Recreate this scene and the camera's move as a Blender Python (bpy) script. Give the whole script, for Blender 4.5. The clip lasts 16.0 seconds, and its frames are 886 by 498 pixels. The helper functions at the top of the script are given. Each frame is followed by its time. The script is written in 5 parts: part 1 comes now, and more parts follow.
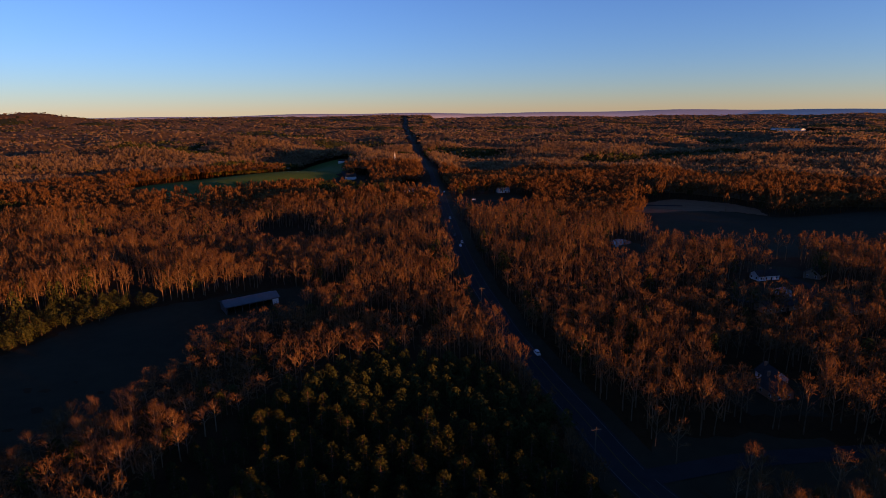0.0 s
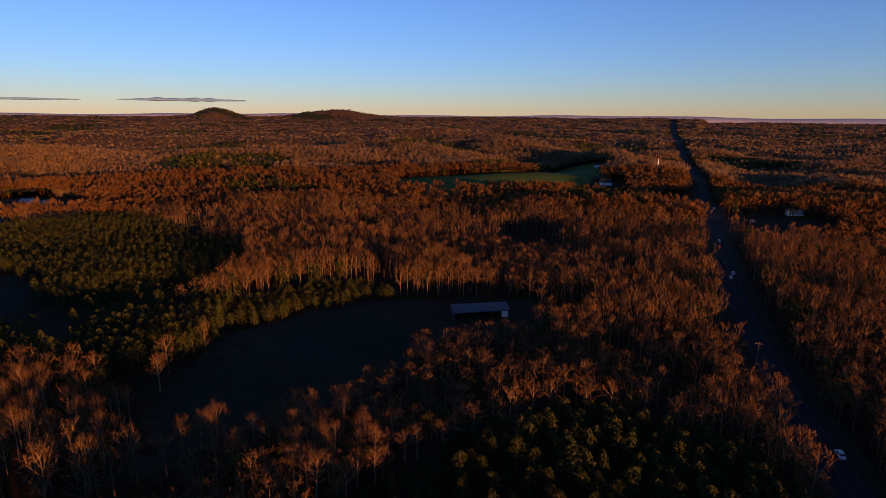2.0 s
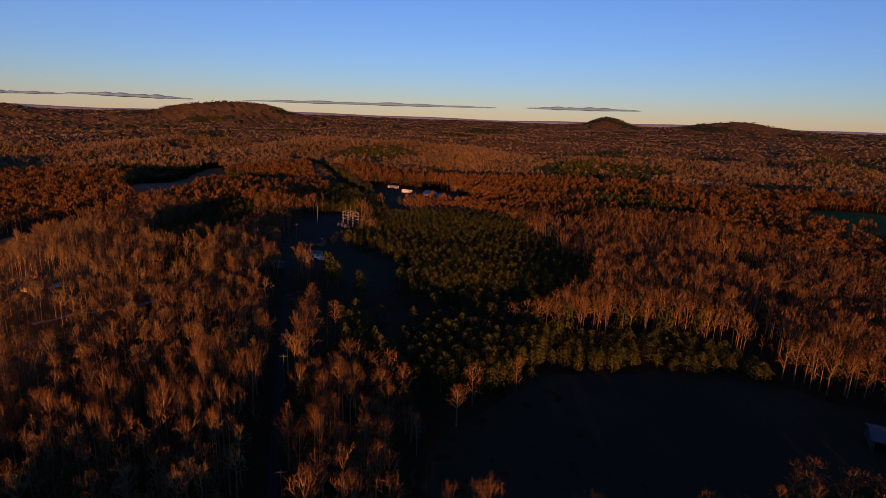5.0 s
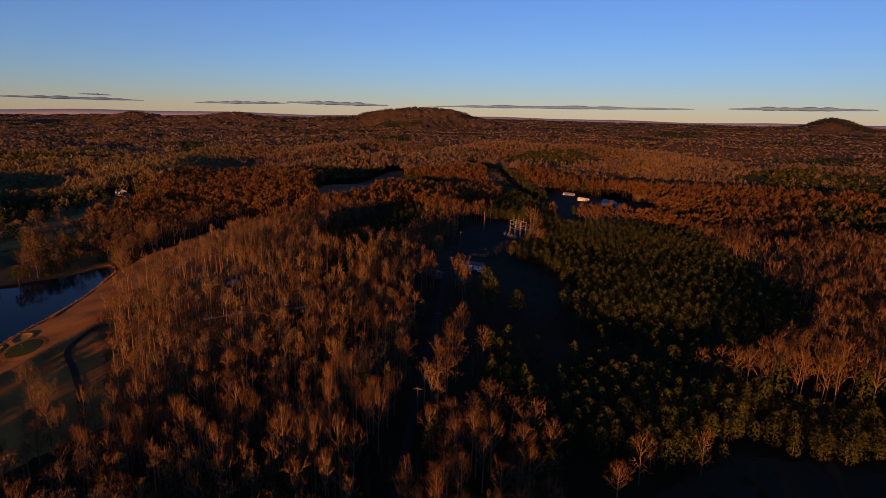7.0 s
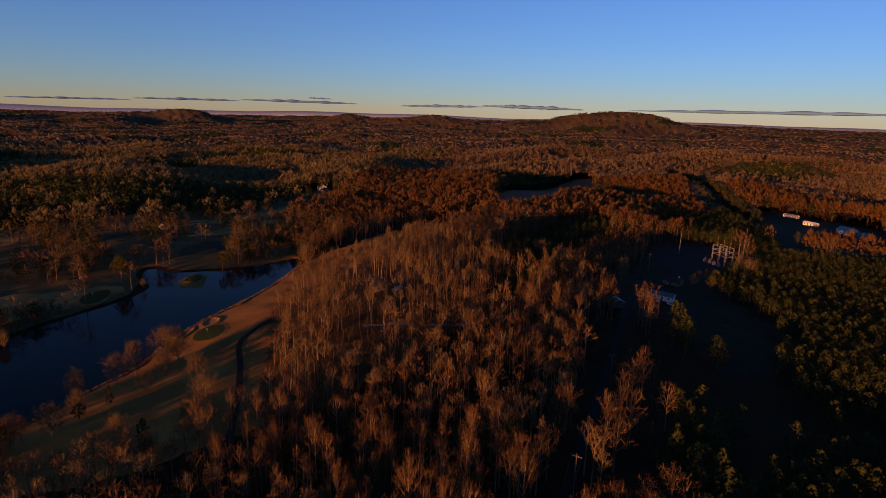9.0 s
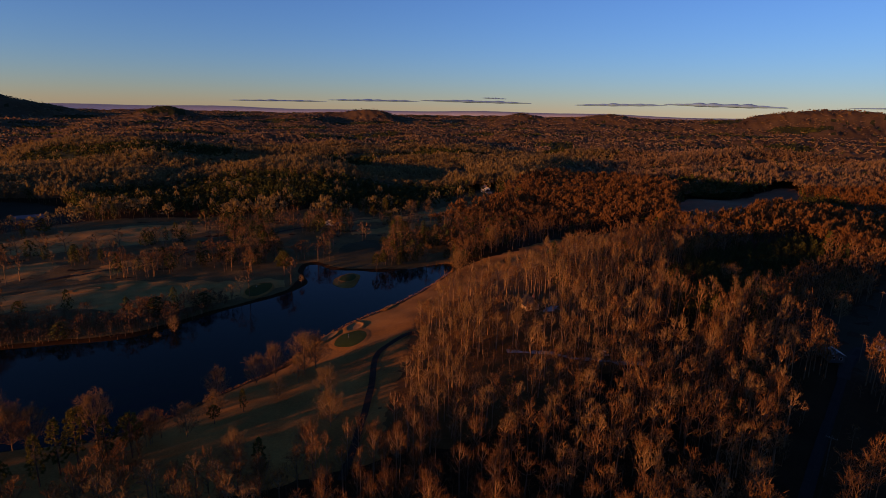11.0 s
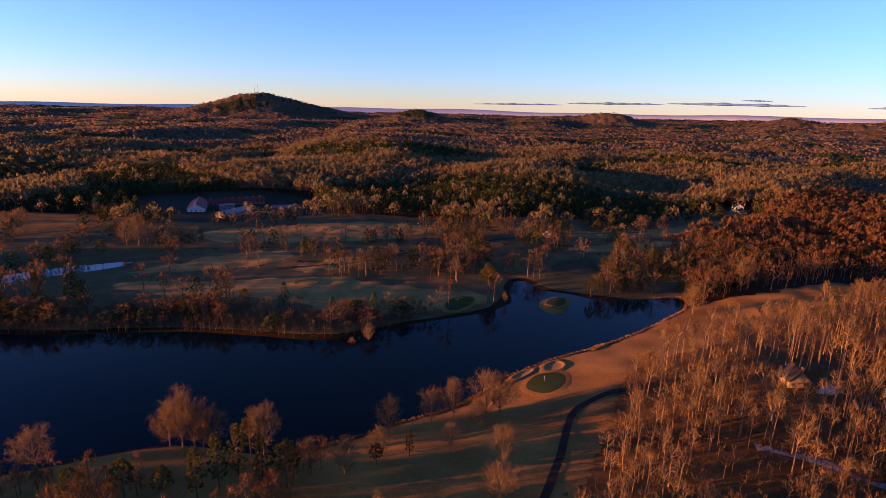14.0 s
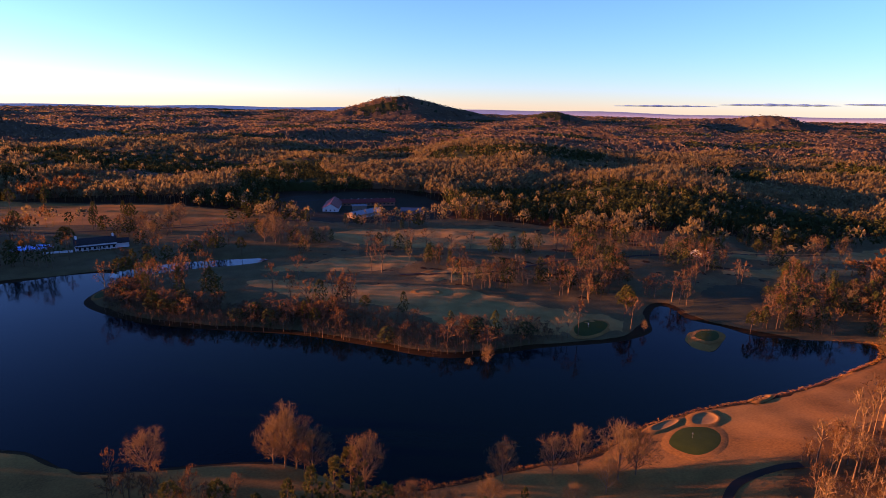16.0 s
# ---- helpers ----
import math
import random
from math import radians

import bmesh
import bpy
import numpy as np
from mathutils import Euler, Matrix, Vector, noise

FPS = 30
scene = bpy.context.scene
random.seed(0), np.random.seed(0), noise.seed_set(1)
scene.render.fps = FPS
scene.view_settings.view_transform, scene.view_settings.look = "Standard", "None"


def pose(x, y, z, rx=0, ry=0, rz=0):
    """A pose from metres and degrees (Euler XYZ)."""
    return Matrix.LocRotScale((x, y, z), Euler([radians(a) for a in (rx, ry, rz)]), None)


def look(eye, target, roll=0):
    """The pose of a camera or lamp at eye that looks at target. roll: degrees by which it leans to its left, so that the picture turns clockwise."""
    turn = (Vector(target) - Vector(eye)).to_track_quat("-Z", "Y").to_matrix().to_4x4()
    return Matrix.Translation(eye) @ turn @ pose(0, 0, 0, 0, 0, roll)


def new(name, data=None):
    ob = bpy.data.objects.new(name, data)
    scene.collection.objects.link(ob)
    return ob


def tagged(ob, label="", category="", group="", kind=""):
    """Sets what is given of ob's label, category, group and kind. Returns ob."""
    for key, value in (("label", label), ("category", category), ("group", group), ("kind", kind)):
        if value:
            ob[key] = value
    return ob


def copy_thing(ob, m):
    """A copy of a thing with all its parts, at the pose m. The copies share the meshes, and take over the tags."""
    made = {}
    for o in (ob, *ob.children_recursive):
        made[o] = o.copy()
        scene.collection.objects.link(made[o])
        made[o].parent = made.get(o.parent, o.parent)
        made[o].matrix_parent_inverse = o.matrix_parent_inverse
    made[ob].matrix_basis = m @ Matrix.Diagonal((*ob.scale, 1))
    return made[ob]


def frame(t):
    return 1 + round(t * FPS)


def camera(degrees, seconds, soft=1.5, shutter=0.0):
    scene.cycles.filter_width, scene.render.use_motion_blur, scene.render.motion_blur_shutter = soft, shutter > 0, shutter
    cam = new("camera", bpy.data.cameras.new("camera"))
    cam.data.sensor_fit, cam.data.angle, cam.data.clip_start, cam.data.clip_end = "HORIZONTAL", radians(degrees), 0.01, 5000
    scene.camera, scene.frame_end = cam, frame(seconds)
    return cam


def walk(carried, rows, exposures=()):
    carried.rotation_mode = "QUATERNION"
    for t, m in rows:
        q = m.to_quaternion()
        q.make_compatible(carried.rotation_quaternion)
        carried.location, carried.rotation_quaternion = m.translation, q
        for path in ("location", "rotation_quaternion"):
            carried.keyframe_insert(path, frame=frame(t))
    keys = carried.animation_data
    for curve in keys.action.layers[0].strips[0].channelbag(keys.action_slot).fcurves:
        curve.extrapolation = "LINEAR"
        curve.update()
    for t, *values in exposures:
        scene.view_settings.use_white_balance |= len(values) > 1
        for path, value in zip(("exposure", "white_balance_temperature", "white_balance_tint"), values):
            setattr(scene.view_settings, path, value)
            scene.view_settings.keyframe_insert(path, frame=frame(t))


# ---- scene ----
cam = camera(76.56, 16.0, soft=0.45)
# seconds, x, y, z, heading (anticlockwise from +y), pitch, lean
PATH = [
    (0.0, -0.00, -0.00, 109.73, 0.00, -13.83, -0.70),
    (0.5, -0.48, 8.77, 109.38, 7.16, -13.93, -0.34),
    (1.0, -1.25, 17.47, 109.08, 13.19, -13.90, -0.09),
    (1.5, -2.67, 26.04, 108.84, 19.46, -13.78, 0.16),
    (2.0, -4.93, 34.36, 108.71, 25.37, -13.62, 0.40),
    (2.5, -8.03, 42.56, 108.65, 31.40, -13.49, 0.70),
    (3.0, -11.97, 50.54, 108.63, 37.38, -13.39, 0.99),
    (3.5, -16.63, 58.11, 108.61, 43.94, -13.32, 1.31),
    (4.0, -21.85, 65.11, 108.55, 50.40, -13.36, 1.55),
    (4.5, -27.60, 71.72, 108.50, 56.39, -13.35, 1.76),
    (5.0, -33.72, 77.96, 108.44, 62.62, -13.37, 1.89),
    (7.5, -70.88, 97.80, 107.73, 85.52, -13.47, 1.18),
    (8.0, -78.33, 99.25, 107.78, 90.73, -13.50, 1.38),
    (8.5, -85.75, 100.27, 107.85, 95.45, -13.51, 1.54),
    (9.0, -93.15, 100.88, 107.96, 99.79, -13.54, 1.72),
    (11.5, -130.61, 94.94, 108.12, 120.39, -14.10, 1.33),
    (12.0, -137.32, 92.17, 108.01, 123.46, -14.12, 1.36),
    (12.5, -143.82, 89.13, 107.86, 127.19, -14.12, 1.41),
    (13.0, -149.94, 85.71, 107.70, 130.95, -14.11, 1.38),
    (13.5, -155.51, 81.93, 107.53, 135.52, -14.13, 1.42),
    (14.0, -160.34, 77.83, 107.37, 140.33, -14.25, 1.43),
    (14.5, -164.46, 73.43, 107.28, 144.32, -14.28, 1.38),
    (15.0, -168.02, 68.77, 107.26, 148.03, -14.35, 1.37),
    (15.5, -171.19, 63.81, 107.28, 151.18, -14.33, 1.34),
    (16.0, -174.11, 58.62, 107.31, 153.77, -14.32, 1.24),
]


def aim(x, y, z, heading, pitch, lean):
    a, b = radians(heading), radians(pitch)
    way = Vector((-math.sin(a) * math.cos(b), math.cos(a) * math.cos(b), math.sin(b)))
    return look((x, y, z), Vector((x, y, z)) + 100 * way, lean)


walk(cam, [(r[0], aim(*r[1:])) for r in PATH],
     exposures=[(0.0, 1.18 + 0.35, 6700, 44), (4.5, 1.18, 7050, 48), (7.5, 1.18 - 0.12, 6850, 45), (9.0, 1.18 - 0.14, 6700, 43), (11.5, 1.18 - 0.06, 6550, 42), (12.8, 1.18 + 0.06, 6600, 43), (13.5, 1.18 + 0.6, 6400, 49), (14.0, 1.18 + 1.1, 6200, 55), (14.5, 2.68, 6200, 55), (15.0, 2.68 + 0.13, 6200, 55), (15.5, 2.68 + 0.05, 6200, 55), (16.0, 2.68 - 0.12, 6200, 55)])

# ---- light ----
SUN_HEADING, SUN_HEIGHT = 241.0, 4.2      # degrees anticlockwise from +y, and above the horizon
world = bpy.data.worlds.new("evening_sky")
scene.world = world
world.use_nodes = True
wn = world.node_tree.nodes
sky = wn.new("ShaderNodeTexSky")
sky.sky_type, sky.sun_disc = "NISHITA", False
sky.sun_elevation, sky.sun_rotation = radians(SUN_HEIGHT), radians(360 - SUN_HEADING)
sky.altitude, sky.air_density, sky.dust_density, sky.ozone_density = 300, 0.9, 0.0, 4.2
wn["Background"].inputs["Strength"].default_value = 0.1
world.node_tree.links.new(sky.outputs[0], wn["Background"].inputs["Color"])
sun = new("sun", bpy.data.lights.new("sun", "SUN"))
sun.data.energy, sun.data.angle, sun.data.color = 4.3, radians(0.5), (1.0, 0.44, 0.075)
a, b = radians(SUN_HEADING), radians(SUN_HEIGHT)
sun_way = Vector((-math.sin(a) * math.cos(b), math.cos(a) * math.cos(b), math.sin(b)))
sun.matrix_world = look(sun_way * 500, (0, 0, 0))


# ---- materials ----
def surface(name, dark, light, scale=0.3, rough=0.9, bump=0.0, fine=8.0, pieces="", spread=0.25, metal=0.0, gloss=0.04, thin=0.0):
    """Two colours mixed by a broad and a fine noise; pieces: vary by "island" or by "object"."""
    m = bpy.data.materials.new(name)
    m.use_nodes = True
    n, l = m.node_tree.nodes, m.node_tree.links
    bsdf = n["Principled BSDF"]
    bsdf.inputs["Roughness"].default_value, bsdf.inputs["Metallic"].default_value = rough, metal
    bsdf.inputs["Specular IOR Level"].default_value = gloss
    where = n.new("ShaderNodeNewGeometry")
    broad, grain = n.new("ShaderNodeTexNoise"), n.new("ShaderNodeTexNoise")
    broad.inputs["Scale"].default_value, broad.inputs["Detail"].default_value = scale, 4
    grain.inputs["Scale"].default_value, grain.inputs["Detail"].default_value = scale * fine, 3
    l.new(where.outputs["Position"], broad.inputs["Vector"])
    l.new(where.outputs["Position"], grain.inputs["Vector"])
    both = n.new("ShaderNodeMath")
    both.operation = "MULTIPLY_ADD"
    both.inputs[1].default_value = 0.6
    l.new(grain.outputs["Fac"], both.inputs[0])
    half = n.new("ShaderNodeMath")
    half.operation = "MULTIPLY_ADD"
    half.inputs[1].default_value, half.inputs[2].default_value = 1.2, -0.4
    l.new(broad.outputs["Fac"], half.inputs[0])
    l.new(half.outputs[0], both.inputs[2])
    mix = n.new("ShaderNodeMix")
    mix.data_type, mix.clamp_factor = "RGBA", True
    mix.inputs["A"].default_value, mix.inputs["B"].default_value = (*dark, 1), (*light, 1)
    l.new(both.outputs[0], mix.inputs["Factor"])
    colour = mix.outputs["Result"]
    if pieces:
        vary = n.new("ShaderNodeHueSaturation")
        span = n.new("ShaderNodeMapRange")
        span.inputs["To Min"].default_value, span.inputs["To Max"].default_value = 1 - spread, 1 + spread
        if pieces == "object":
            l.new(n.new("ShaderNodeObjectInfo").outputs["Random"], span.inputs["Value"])
        else:
            l.new(where.outputs["Random Per Island"], span.inputs["Value"])
        l.new(span.outputs[0], vary.inputs["Value"])
        l.new(colour, vary.inputs["Color"])
        colour = vary.outputs["Color"]
    l.new(colour, bsdf.inputs["Base Color"])
    if thin:
        passing, blend = n.new("ShaderNodeBsdfTranslucent"), n.new("ShaderNodeMixShader")
        blend.inputs[0].default_value = thin
        l.new(colour, passing.inputs["Color"])
        l.new(bsdf.outputs[0], blend.inputs[1])
        l.new(passing.outputs[0], blend.inputs[2])
        l.new(blend.outputs[0], n["Material Output"].inputs["Surface"])
    if bump:
        relief = n.new("ShaderNodeBump")
        relief.inputs["Strength"].default_value, relief.inputs["Distance"].default_value = 0.6, bump
        l.new(both.outputs[0], relief.inputs["Height"])
        l.new(relief.outputs[0], bsdf.inputs["Normal"])
    return m


# darker than real leaf litter: deep shade under the trees is in the colour
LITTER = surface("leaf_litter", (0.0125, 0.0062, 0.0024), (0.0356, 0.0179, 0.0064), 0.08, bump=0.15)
TWIG = surface("bare_twigs", (0.072, 0.0335, 0.0122), (0.148, 0.074, 0.027), 0.05, pieces="island", spread=0.14, thin=0.5)
BARK = surface("grey_bark", (0.11, 0.071, 0.04), (0.21, 0.136, 0.078), 1.5, bump=0.03)
# pale blue base and faint glow paint distance haze onto the ridge
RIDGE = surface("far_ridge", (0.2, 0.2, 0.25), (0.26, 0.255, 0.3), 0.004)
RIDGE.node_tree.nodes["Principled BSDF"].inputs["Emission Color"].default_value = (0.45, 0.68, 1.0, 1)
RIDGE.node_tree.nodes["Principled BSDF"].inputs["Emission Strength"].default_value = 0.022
PALETWIG = surface("pale_twigs", (0.095, 0.061, 0.025), (0.17, 0.112, 0.048), 0.05, pieces="island", spread=0.15, thin=0.4)
GREYTWIG = surface("grey_twigs", (0.084, 0.061, 0.026), (0.178, 0.134, 0.06), 0.05, pieces="island", spread=0.15, thin=0.5)
TRUNK = surface("dull_bark", (0.0765, 0.0477, 0.027), (0.1485, 0.0945, 0.0522), 1.5)
# paler and greyer than TWIG, with the haze of distance mixed into the colour
FARWOOD = surface("distant_bare_wood", (0.085, 0.054, 0.029), (0.205, 0.138, 0.076), 0.006, pieces="island", spread=0.1, fine=12, thin=0.55)
# shore brush twigs, their colour darkened to stand for the shadow lying there
BRUSH = surface("shade_dark_twigs", (0.032, 0.02, 0.0105), (0.078, 0.05, 0.028), 0.05, pieces="island", spread=0.25, thin=0.4)
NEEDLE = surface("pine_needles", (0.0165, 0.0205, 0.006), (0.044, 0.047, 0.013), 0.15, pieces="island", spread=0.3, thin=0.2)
# brighter copy of NEEDLE, with sunlight on the shore pines put into the colour
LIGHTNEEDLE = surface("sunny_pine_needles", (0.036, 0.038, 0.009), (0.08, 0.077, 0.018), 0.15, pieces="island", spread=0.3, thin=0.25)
PINEBARK = surface("pine_bark", (0.06, 0.036, 0.022), (0.12, 0.075, 0.05), 2.0, bump=0.03)
DORMANT = surface("dormant_grass", (0.055, 0.0265, 0.0075), (0.31, 0.15, 0.036), 0.05, bump=0.12, fine=26)
FAIRGRASS = surface("fairway_grass", (0.1, 0.058, 0.017), (0.3, 0.178, 0.055), 0.1, bump=0.4, fine=22)
# the inlet's shade is put into this dark, cool grass colour
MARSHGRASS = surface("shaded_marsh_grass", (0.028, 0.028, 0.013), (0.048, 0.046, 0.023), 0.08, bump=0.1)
DRYLEAF = surface("dry_leaf_floor", (0.04, 0.0205, 0.007), (0.125, 0.065, 0.02), 0.12, bump=0.3, fine=14)
ROUGH = surface("rough_grass", (0.046, 0.034, 0.013), (0.11, 0.08, 0.031), 0.1, bump=0.4, fine=8)
# open grass set close to black, so its colour carries the evening shade
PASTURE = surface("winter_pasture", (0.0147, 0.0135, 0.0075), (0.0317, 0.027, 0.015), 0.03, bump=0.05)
MEADOW = surface("green_field", (0.024, 0.056, 0.01), (0.042, 0.078, 0.015), 0.02)
GREEN = surface("putting_green_turf", (0.016, 0.026, 0.004), (0.03, 0.042, 0.007), 0.2, rough=0.8)
SAND = surface("bunker_sand", (0.165, 0.0864, 0.0303), (0.225, 0.126, 0.0468), 0.5, bump=0.04)
ASPHALT = surface("old_asphalt", (0.013, 0.014, 0.0145), (0.023, 0.0235, 0.024), 0.2, rough=0.85)
DARKLANE = surface("dark_lane", (0.0096, 0.0096, 0.0096), (0.0208, 0.02, 0.0192), 0.3)
WORNPATH = surface("worn_path", (0.018, 0.0125, 0.009), (0.034, 0.024, 0.017), 0.3)
GRAVEL = surface("gravel", (0.015, 0.014, 0.013), (0.03, 0.0275, 0.025), 0.3, bump=0.03)
DIRT = surface("red_clay", (0.1, 0.05, 0.028), (0.18, 0.09, 0.05), 0.1, bump=0.05)
WHITE = surface("white_paint", (0.43, 0.43, 0.42), (0.53, 0.53, 0.51), 0.4, rough=0.5, gloss=0.3)
CREAM = surface("cream_siding", (0.16, 0.112, 0.076), (0.216, 0.16, 0.112), 0.6, rough=0.7)
BRICK = surface("red_brick", (0.208, 0.08, 0.048), (0.288, 0.128, 0.08), 1.0)
SHINGLE = surface("dark_shingles", (0.018, 0.016, 0.016), (0.04, 0.036, 0.034), 0.8, bump=0.02, gloss=0.06)
TIN = surface("galvanised_roof", (0.056, 0.06, 0.068), (0.088, 0.092, 0.1), 0.3, rough=0.45, metal=0.5, gloss=0.3)
REDROOF = surface("red_metal_roof", (0.112, 0.0146, 0.0112), (0.168, 0.0252, 0.019), 0.3, rough=0.6, gloss=0.1)
PALEROOF = surface("pale_roof", (0.14, 0.14, 0.147), (0.196, 0.196, 0.196), 0.3, rough=0.6, gloss=0.3)
STEEL = surface("weathered_steel", (0.12, 0.113, 0.108), (0.2, 0.19, 0.18), 1.0, rough=0.6, gloss=0.1)
POLEWOOD = surface("weathered_pole", (0.05, 0.038, 0.028), (0.09, 0.07, 0.053), 1.0)
DARKGLASS = surface("dark_window", (0.01, 0.012, 0.015), (0.02, 0.022, 0.026), 1.0, rough=0.08, gloss=0.5)
TYRE = surface("tyre_rubber", (0.015, 0.015, 0.015), (0.03, 0.03, 0.03), 3.0)
STRIPE = surface("worn_road_paint", (0.05, 0.05, 0.047), (0.09, 0.088, 0.08), 0.5)
YELLOW = surface("worn_yellow_road_paint", (0.06, 0.042, 0.009), (0.09, 0.066, 0.016), 0.5)
POOLBLUE = surface("pool_cover", (0.02, 0.24, 0.7), (0.04, 0.32, 0.8), 0.3, rough=0.4, gloss=0.3)
CLOUD = surface("cloud_vapour", (0.06, 0.15, 0.4), (0.09, 0.19, 0.46), 0.002)

WATER = bpy.data.materials.new("still_water")
WATER.use_nodes = True
wb = WATER.node_tree.nodes["Principled BSDF"]
wb.inputs["Base Color"].default_value = (0.0004, 0.0045, 0.0055, 1)
wb.inputs["Roughness"].default_value, wb.inputs["IOR"].default_value = 0.05, 1.33
wb.inputs["Specular IOR Level"].default_value = 0.062
wb.inputs["Specular Tint"].default_value = (0.4, 0.92, 0.82, 1)
wnoise, wbump = WATER.node_tree.nodes.new("ShaderNodeTexNoise"), WATER.node_tree.nodes.new("ShaderNodeBump")
wnoise.inputs["Scale"].default_value, wnoise.inputs["Detail"].default_value = 0.6, 4
wbump.inputs["Strength"].default_value, wbump.inputs["Distance"].default_value = 0.6, 0.06
wpos = WATER.node_tree.nodes.new("ShaderNodeNewGeometry")
WATER.node_tree.links.new(wpos.outputs["Position"], wnoise.inputs["Vector"])
WATER.node_tree.links.new(wnoise.outputs["Fac"], wbump.inputs["Height"])
WATER.node_tree.links.new(wbump.outputs[0], wb.inputs["Normal"])

PONDWATER = WATER.copy()
PONDWATER.name = "pale_pond_water"
PONDWATER.node_tree.nodes["Principled BSDF"].inputs["Specular IOR Level"].default_value = 0.3


# ---- plan of the place ----
def rounded(points, steps=5):
    """A closed smooth outline through the corner points."""
    p = np.array(points, float)
    out = []
    for i in range(len(p)):
        a, b, c, d = p[i - 1], p[i], p[(i + 1) % len(p)], p[(i + 2) % len(p)]
        for k in range(steps):
            t = k / steps
            out.append(0.5 * (2 * b + (c - a) * t + (2 * a - 5 * b + 4 * c - d) * t * t + (3 * b - a - 3 * c + d) * t ** 3))
    return np.array(out)


def inside(outline, x, y):
    x, y = np.asarray(x, float), np.asarray(y, float)
    hit = np.zeros(x.shape, bool)
    q = np.roll(outline, -1, axis=0)
    for (x0, y0), (x1, y1) in zip(outline, q):
        if y0 == y1:
            continue
        cross = ((y0 > y) != (y1 > y)) & (x < (x1 - x0) * (y - y0) / (y1 - y0) + x0)
        hit ^= cross
    return hit


def edge_distance(outline, x, y, closed=True):
    """Distance to the outline, in metres."""
    x, y = np.asarray(x, float), np.asarray(y, float)
    best = np.full(x.shape, 1e9)
    q = np.roll(outline, -1, axis=0) if closed else outline[1:]
    for (x0, y0), (x1, y1) in zip(outline, q):
        dx, dy = x1 - x0, y1 - y0
        t = np.clip(((x - x0) * dx + (y - y0) * dy) / (dx * dx + dy * dy + 1e-9), 0, 1)
        best = np.minimum(best, np.hypot(x - x0 - t * dx, y - y0 - t * dy))
    return best


LAKE = rounded([(-60, -152), (-118, -141), (-143, -117), (-174, -107), (-197, -98), (-216, -77), (-236, -68), (-262, -65),
                (-287, -62), (-316, -67), (-349, -66), (-368, -63), (-404, -61), (-436, -63), (-456, -65), (-472, -77),
                (-441, -96), (-428, -106), (-424, -120), (-416, -136), (-421, -150), (-417, -157), (-404, -150),
                (-395, -142), (-384, -130), (-367, -127), (-350, -129), (-322, -136), (-278, -143), (-249, -170),
                (-221, -196), (-168, -229), (-142, -255), (-127, -281), (-132, -302), (-145, -320), (-133, -341),
                (-106, -343), (-79, -338), (-10, -335), (30, -290), (20, -200)], 4)
POND = rounded([(-136, -338), (-152, -345), (-176, -350), (-205, -347), (-232, -340), (-222, -329), (-176, -329), (-150, -326), (-138, -326)], 4)
POND_LAWN = rounded([(-138, -327), (-190, -352), (-238, -344), (-252, -306), (-218, -278), (-172, -284)], 4)
FARPOND = rounded([(128, 424), (140, 438), (147, 426), (133, 408)], 4)
ISLAND = rounded([(-391, -116), (-402, -122), (-414, -121), (-416, -113), (-405, -106), (-393, -101), (-388, -107)], 4)
BANK = rounded([(-60, -150), (-118, -139), (-143, -115), (-174, -105), (-197, -96), (-216, -75), (-236, -66), (-262, -63),
                (-287, -60), (-316, -65), (-349, -64), (-368, -61), (-404, -59), (-440, -61), (-475, -60), (-560, -25), (-640, 20),
                (-650, 44), (-570, 22), (-500, -4), (-440, -16), (-385, -24), (-345, -26), (-306, -8), (-267, 8),
                (-246, 16), (-232, 6), (-214, -10), (-196, -34), (-178, -52), (-140, -76), (-70, -106)], 3)
COURSE = rounded([(-480, -72), (-440, -99), (-425, -122), (-420, -138), (-424, -152), (-418, -160), (-402, -153), (-392, -143),
                  (-367, -130), (-350, -132), (-322, -139), (-281, -146), (-251, -173), (-223, -199), (-170, -232), (-145, -257),
                  (-130, -283), (-136, -303), (-148, -322), (-135, -345), (-79, -342), (-20, -345), (40, -420), (20, -640), (-120, -600),
                  (-230, -525), (-300, -430), (-420, -400), (-560, -290), (-790, -190), (-800, -130), (-640, -130), (-540, -110)], 3)
FAIRWAYS = [
    [(-205, -282), (-237, -276), (-283, -244), (-325, -220), (-353, -178), (-378, -152), (-370, -134), (-330, -146), (-298, -160), (-270, -205), (-220, -252)],
    [(-222, -308), (-275, -314), (-322, -302), (-318, -274), (-279, -276), (-228, -297)],
    [(-303, -246), (-330, -262), (-362, -256), (-360, -236), (-320, -236)],
    [(-299, -395), (-435, -346), (-465, -300), (-397, -288), (-301, -342)],
    [(-513, -238), (-610, -200), (-705, -186), (-772, -155), (-732, -128), (-633, -159), (-549, -189)],
    [(-482, -182), (-562, -170), (-604, -147), (-537, -146)],
    # stretched eastward out of view, to keep trees from shading the field
    [(-20, -522), (190, -540), (200, -700), (40, -690), (-60, -625), (-121, -592), (-226, -524), (-208, -476), (-128, -478)],
]
FAIRWAYS = [rounded(f, 4) for f in FAIRWAYS]
MARSH = rounded([(-422, -140), (-448, -160), (-483, -160), (-495, -146), (-455, -122), (-432, -117)], 4)
FIELD = rounded([(-141, 129), (-161, 132), (-176, 150), (-190, 178), (-197, 224), (-174, 277), (-130, 304), (-85, 322), (-74, 300), (-84, 272), (-106, 258), (-114, 218), (-119, 185), (-134, 155)], 4)
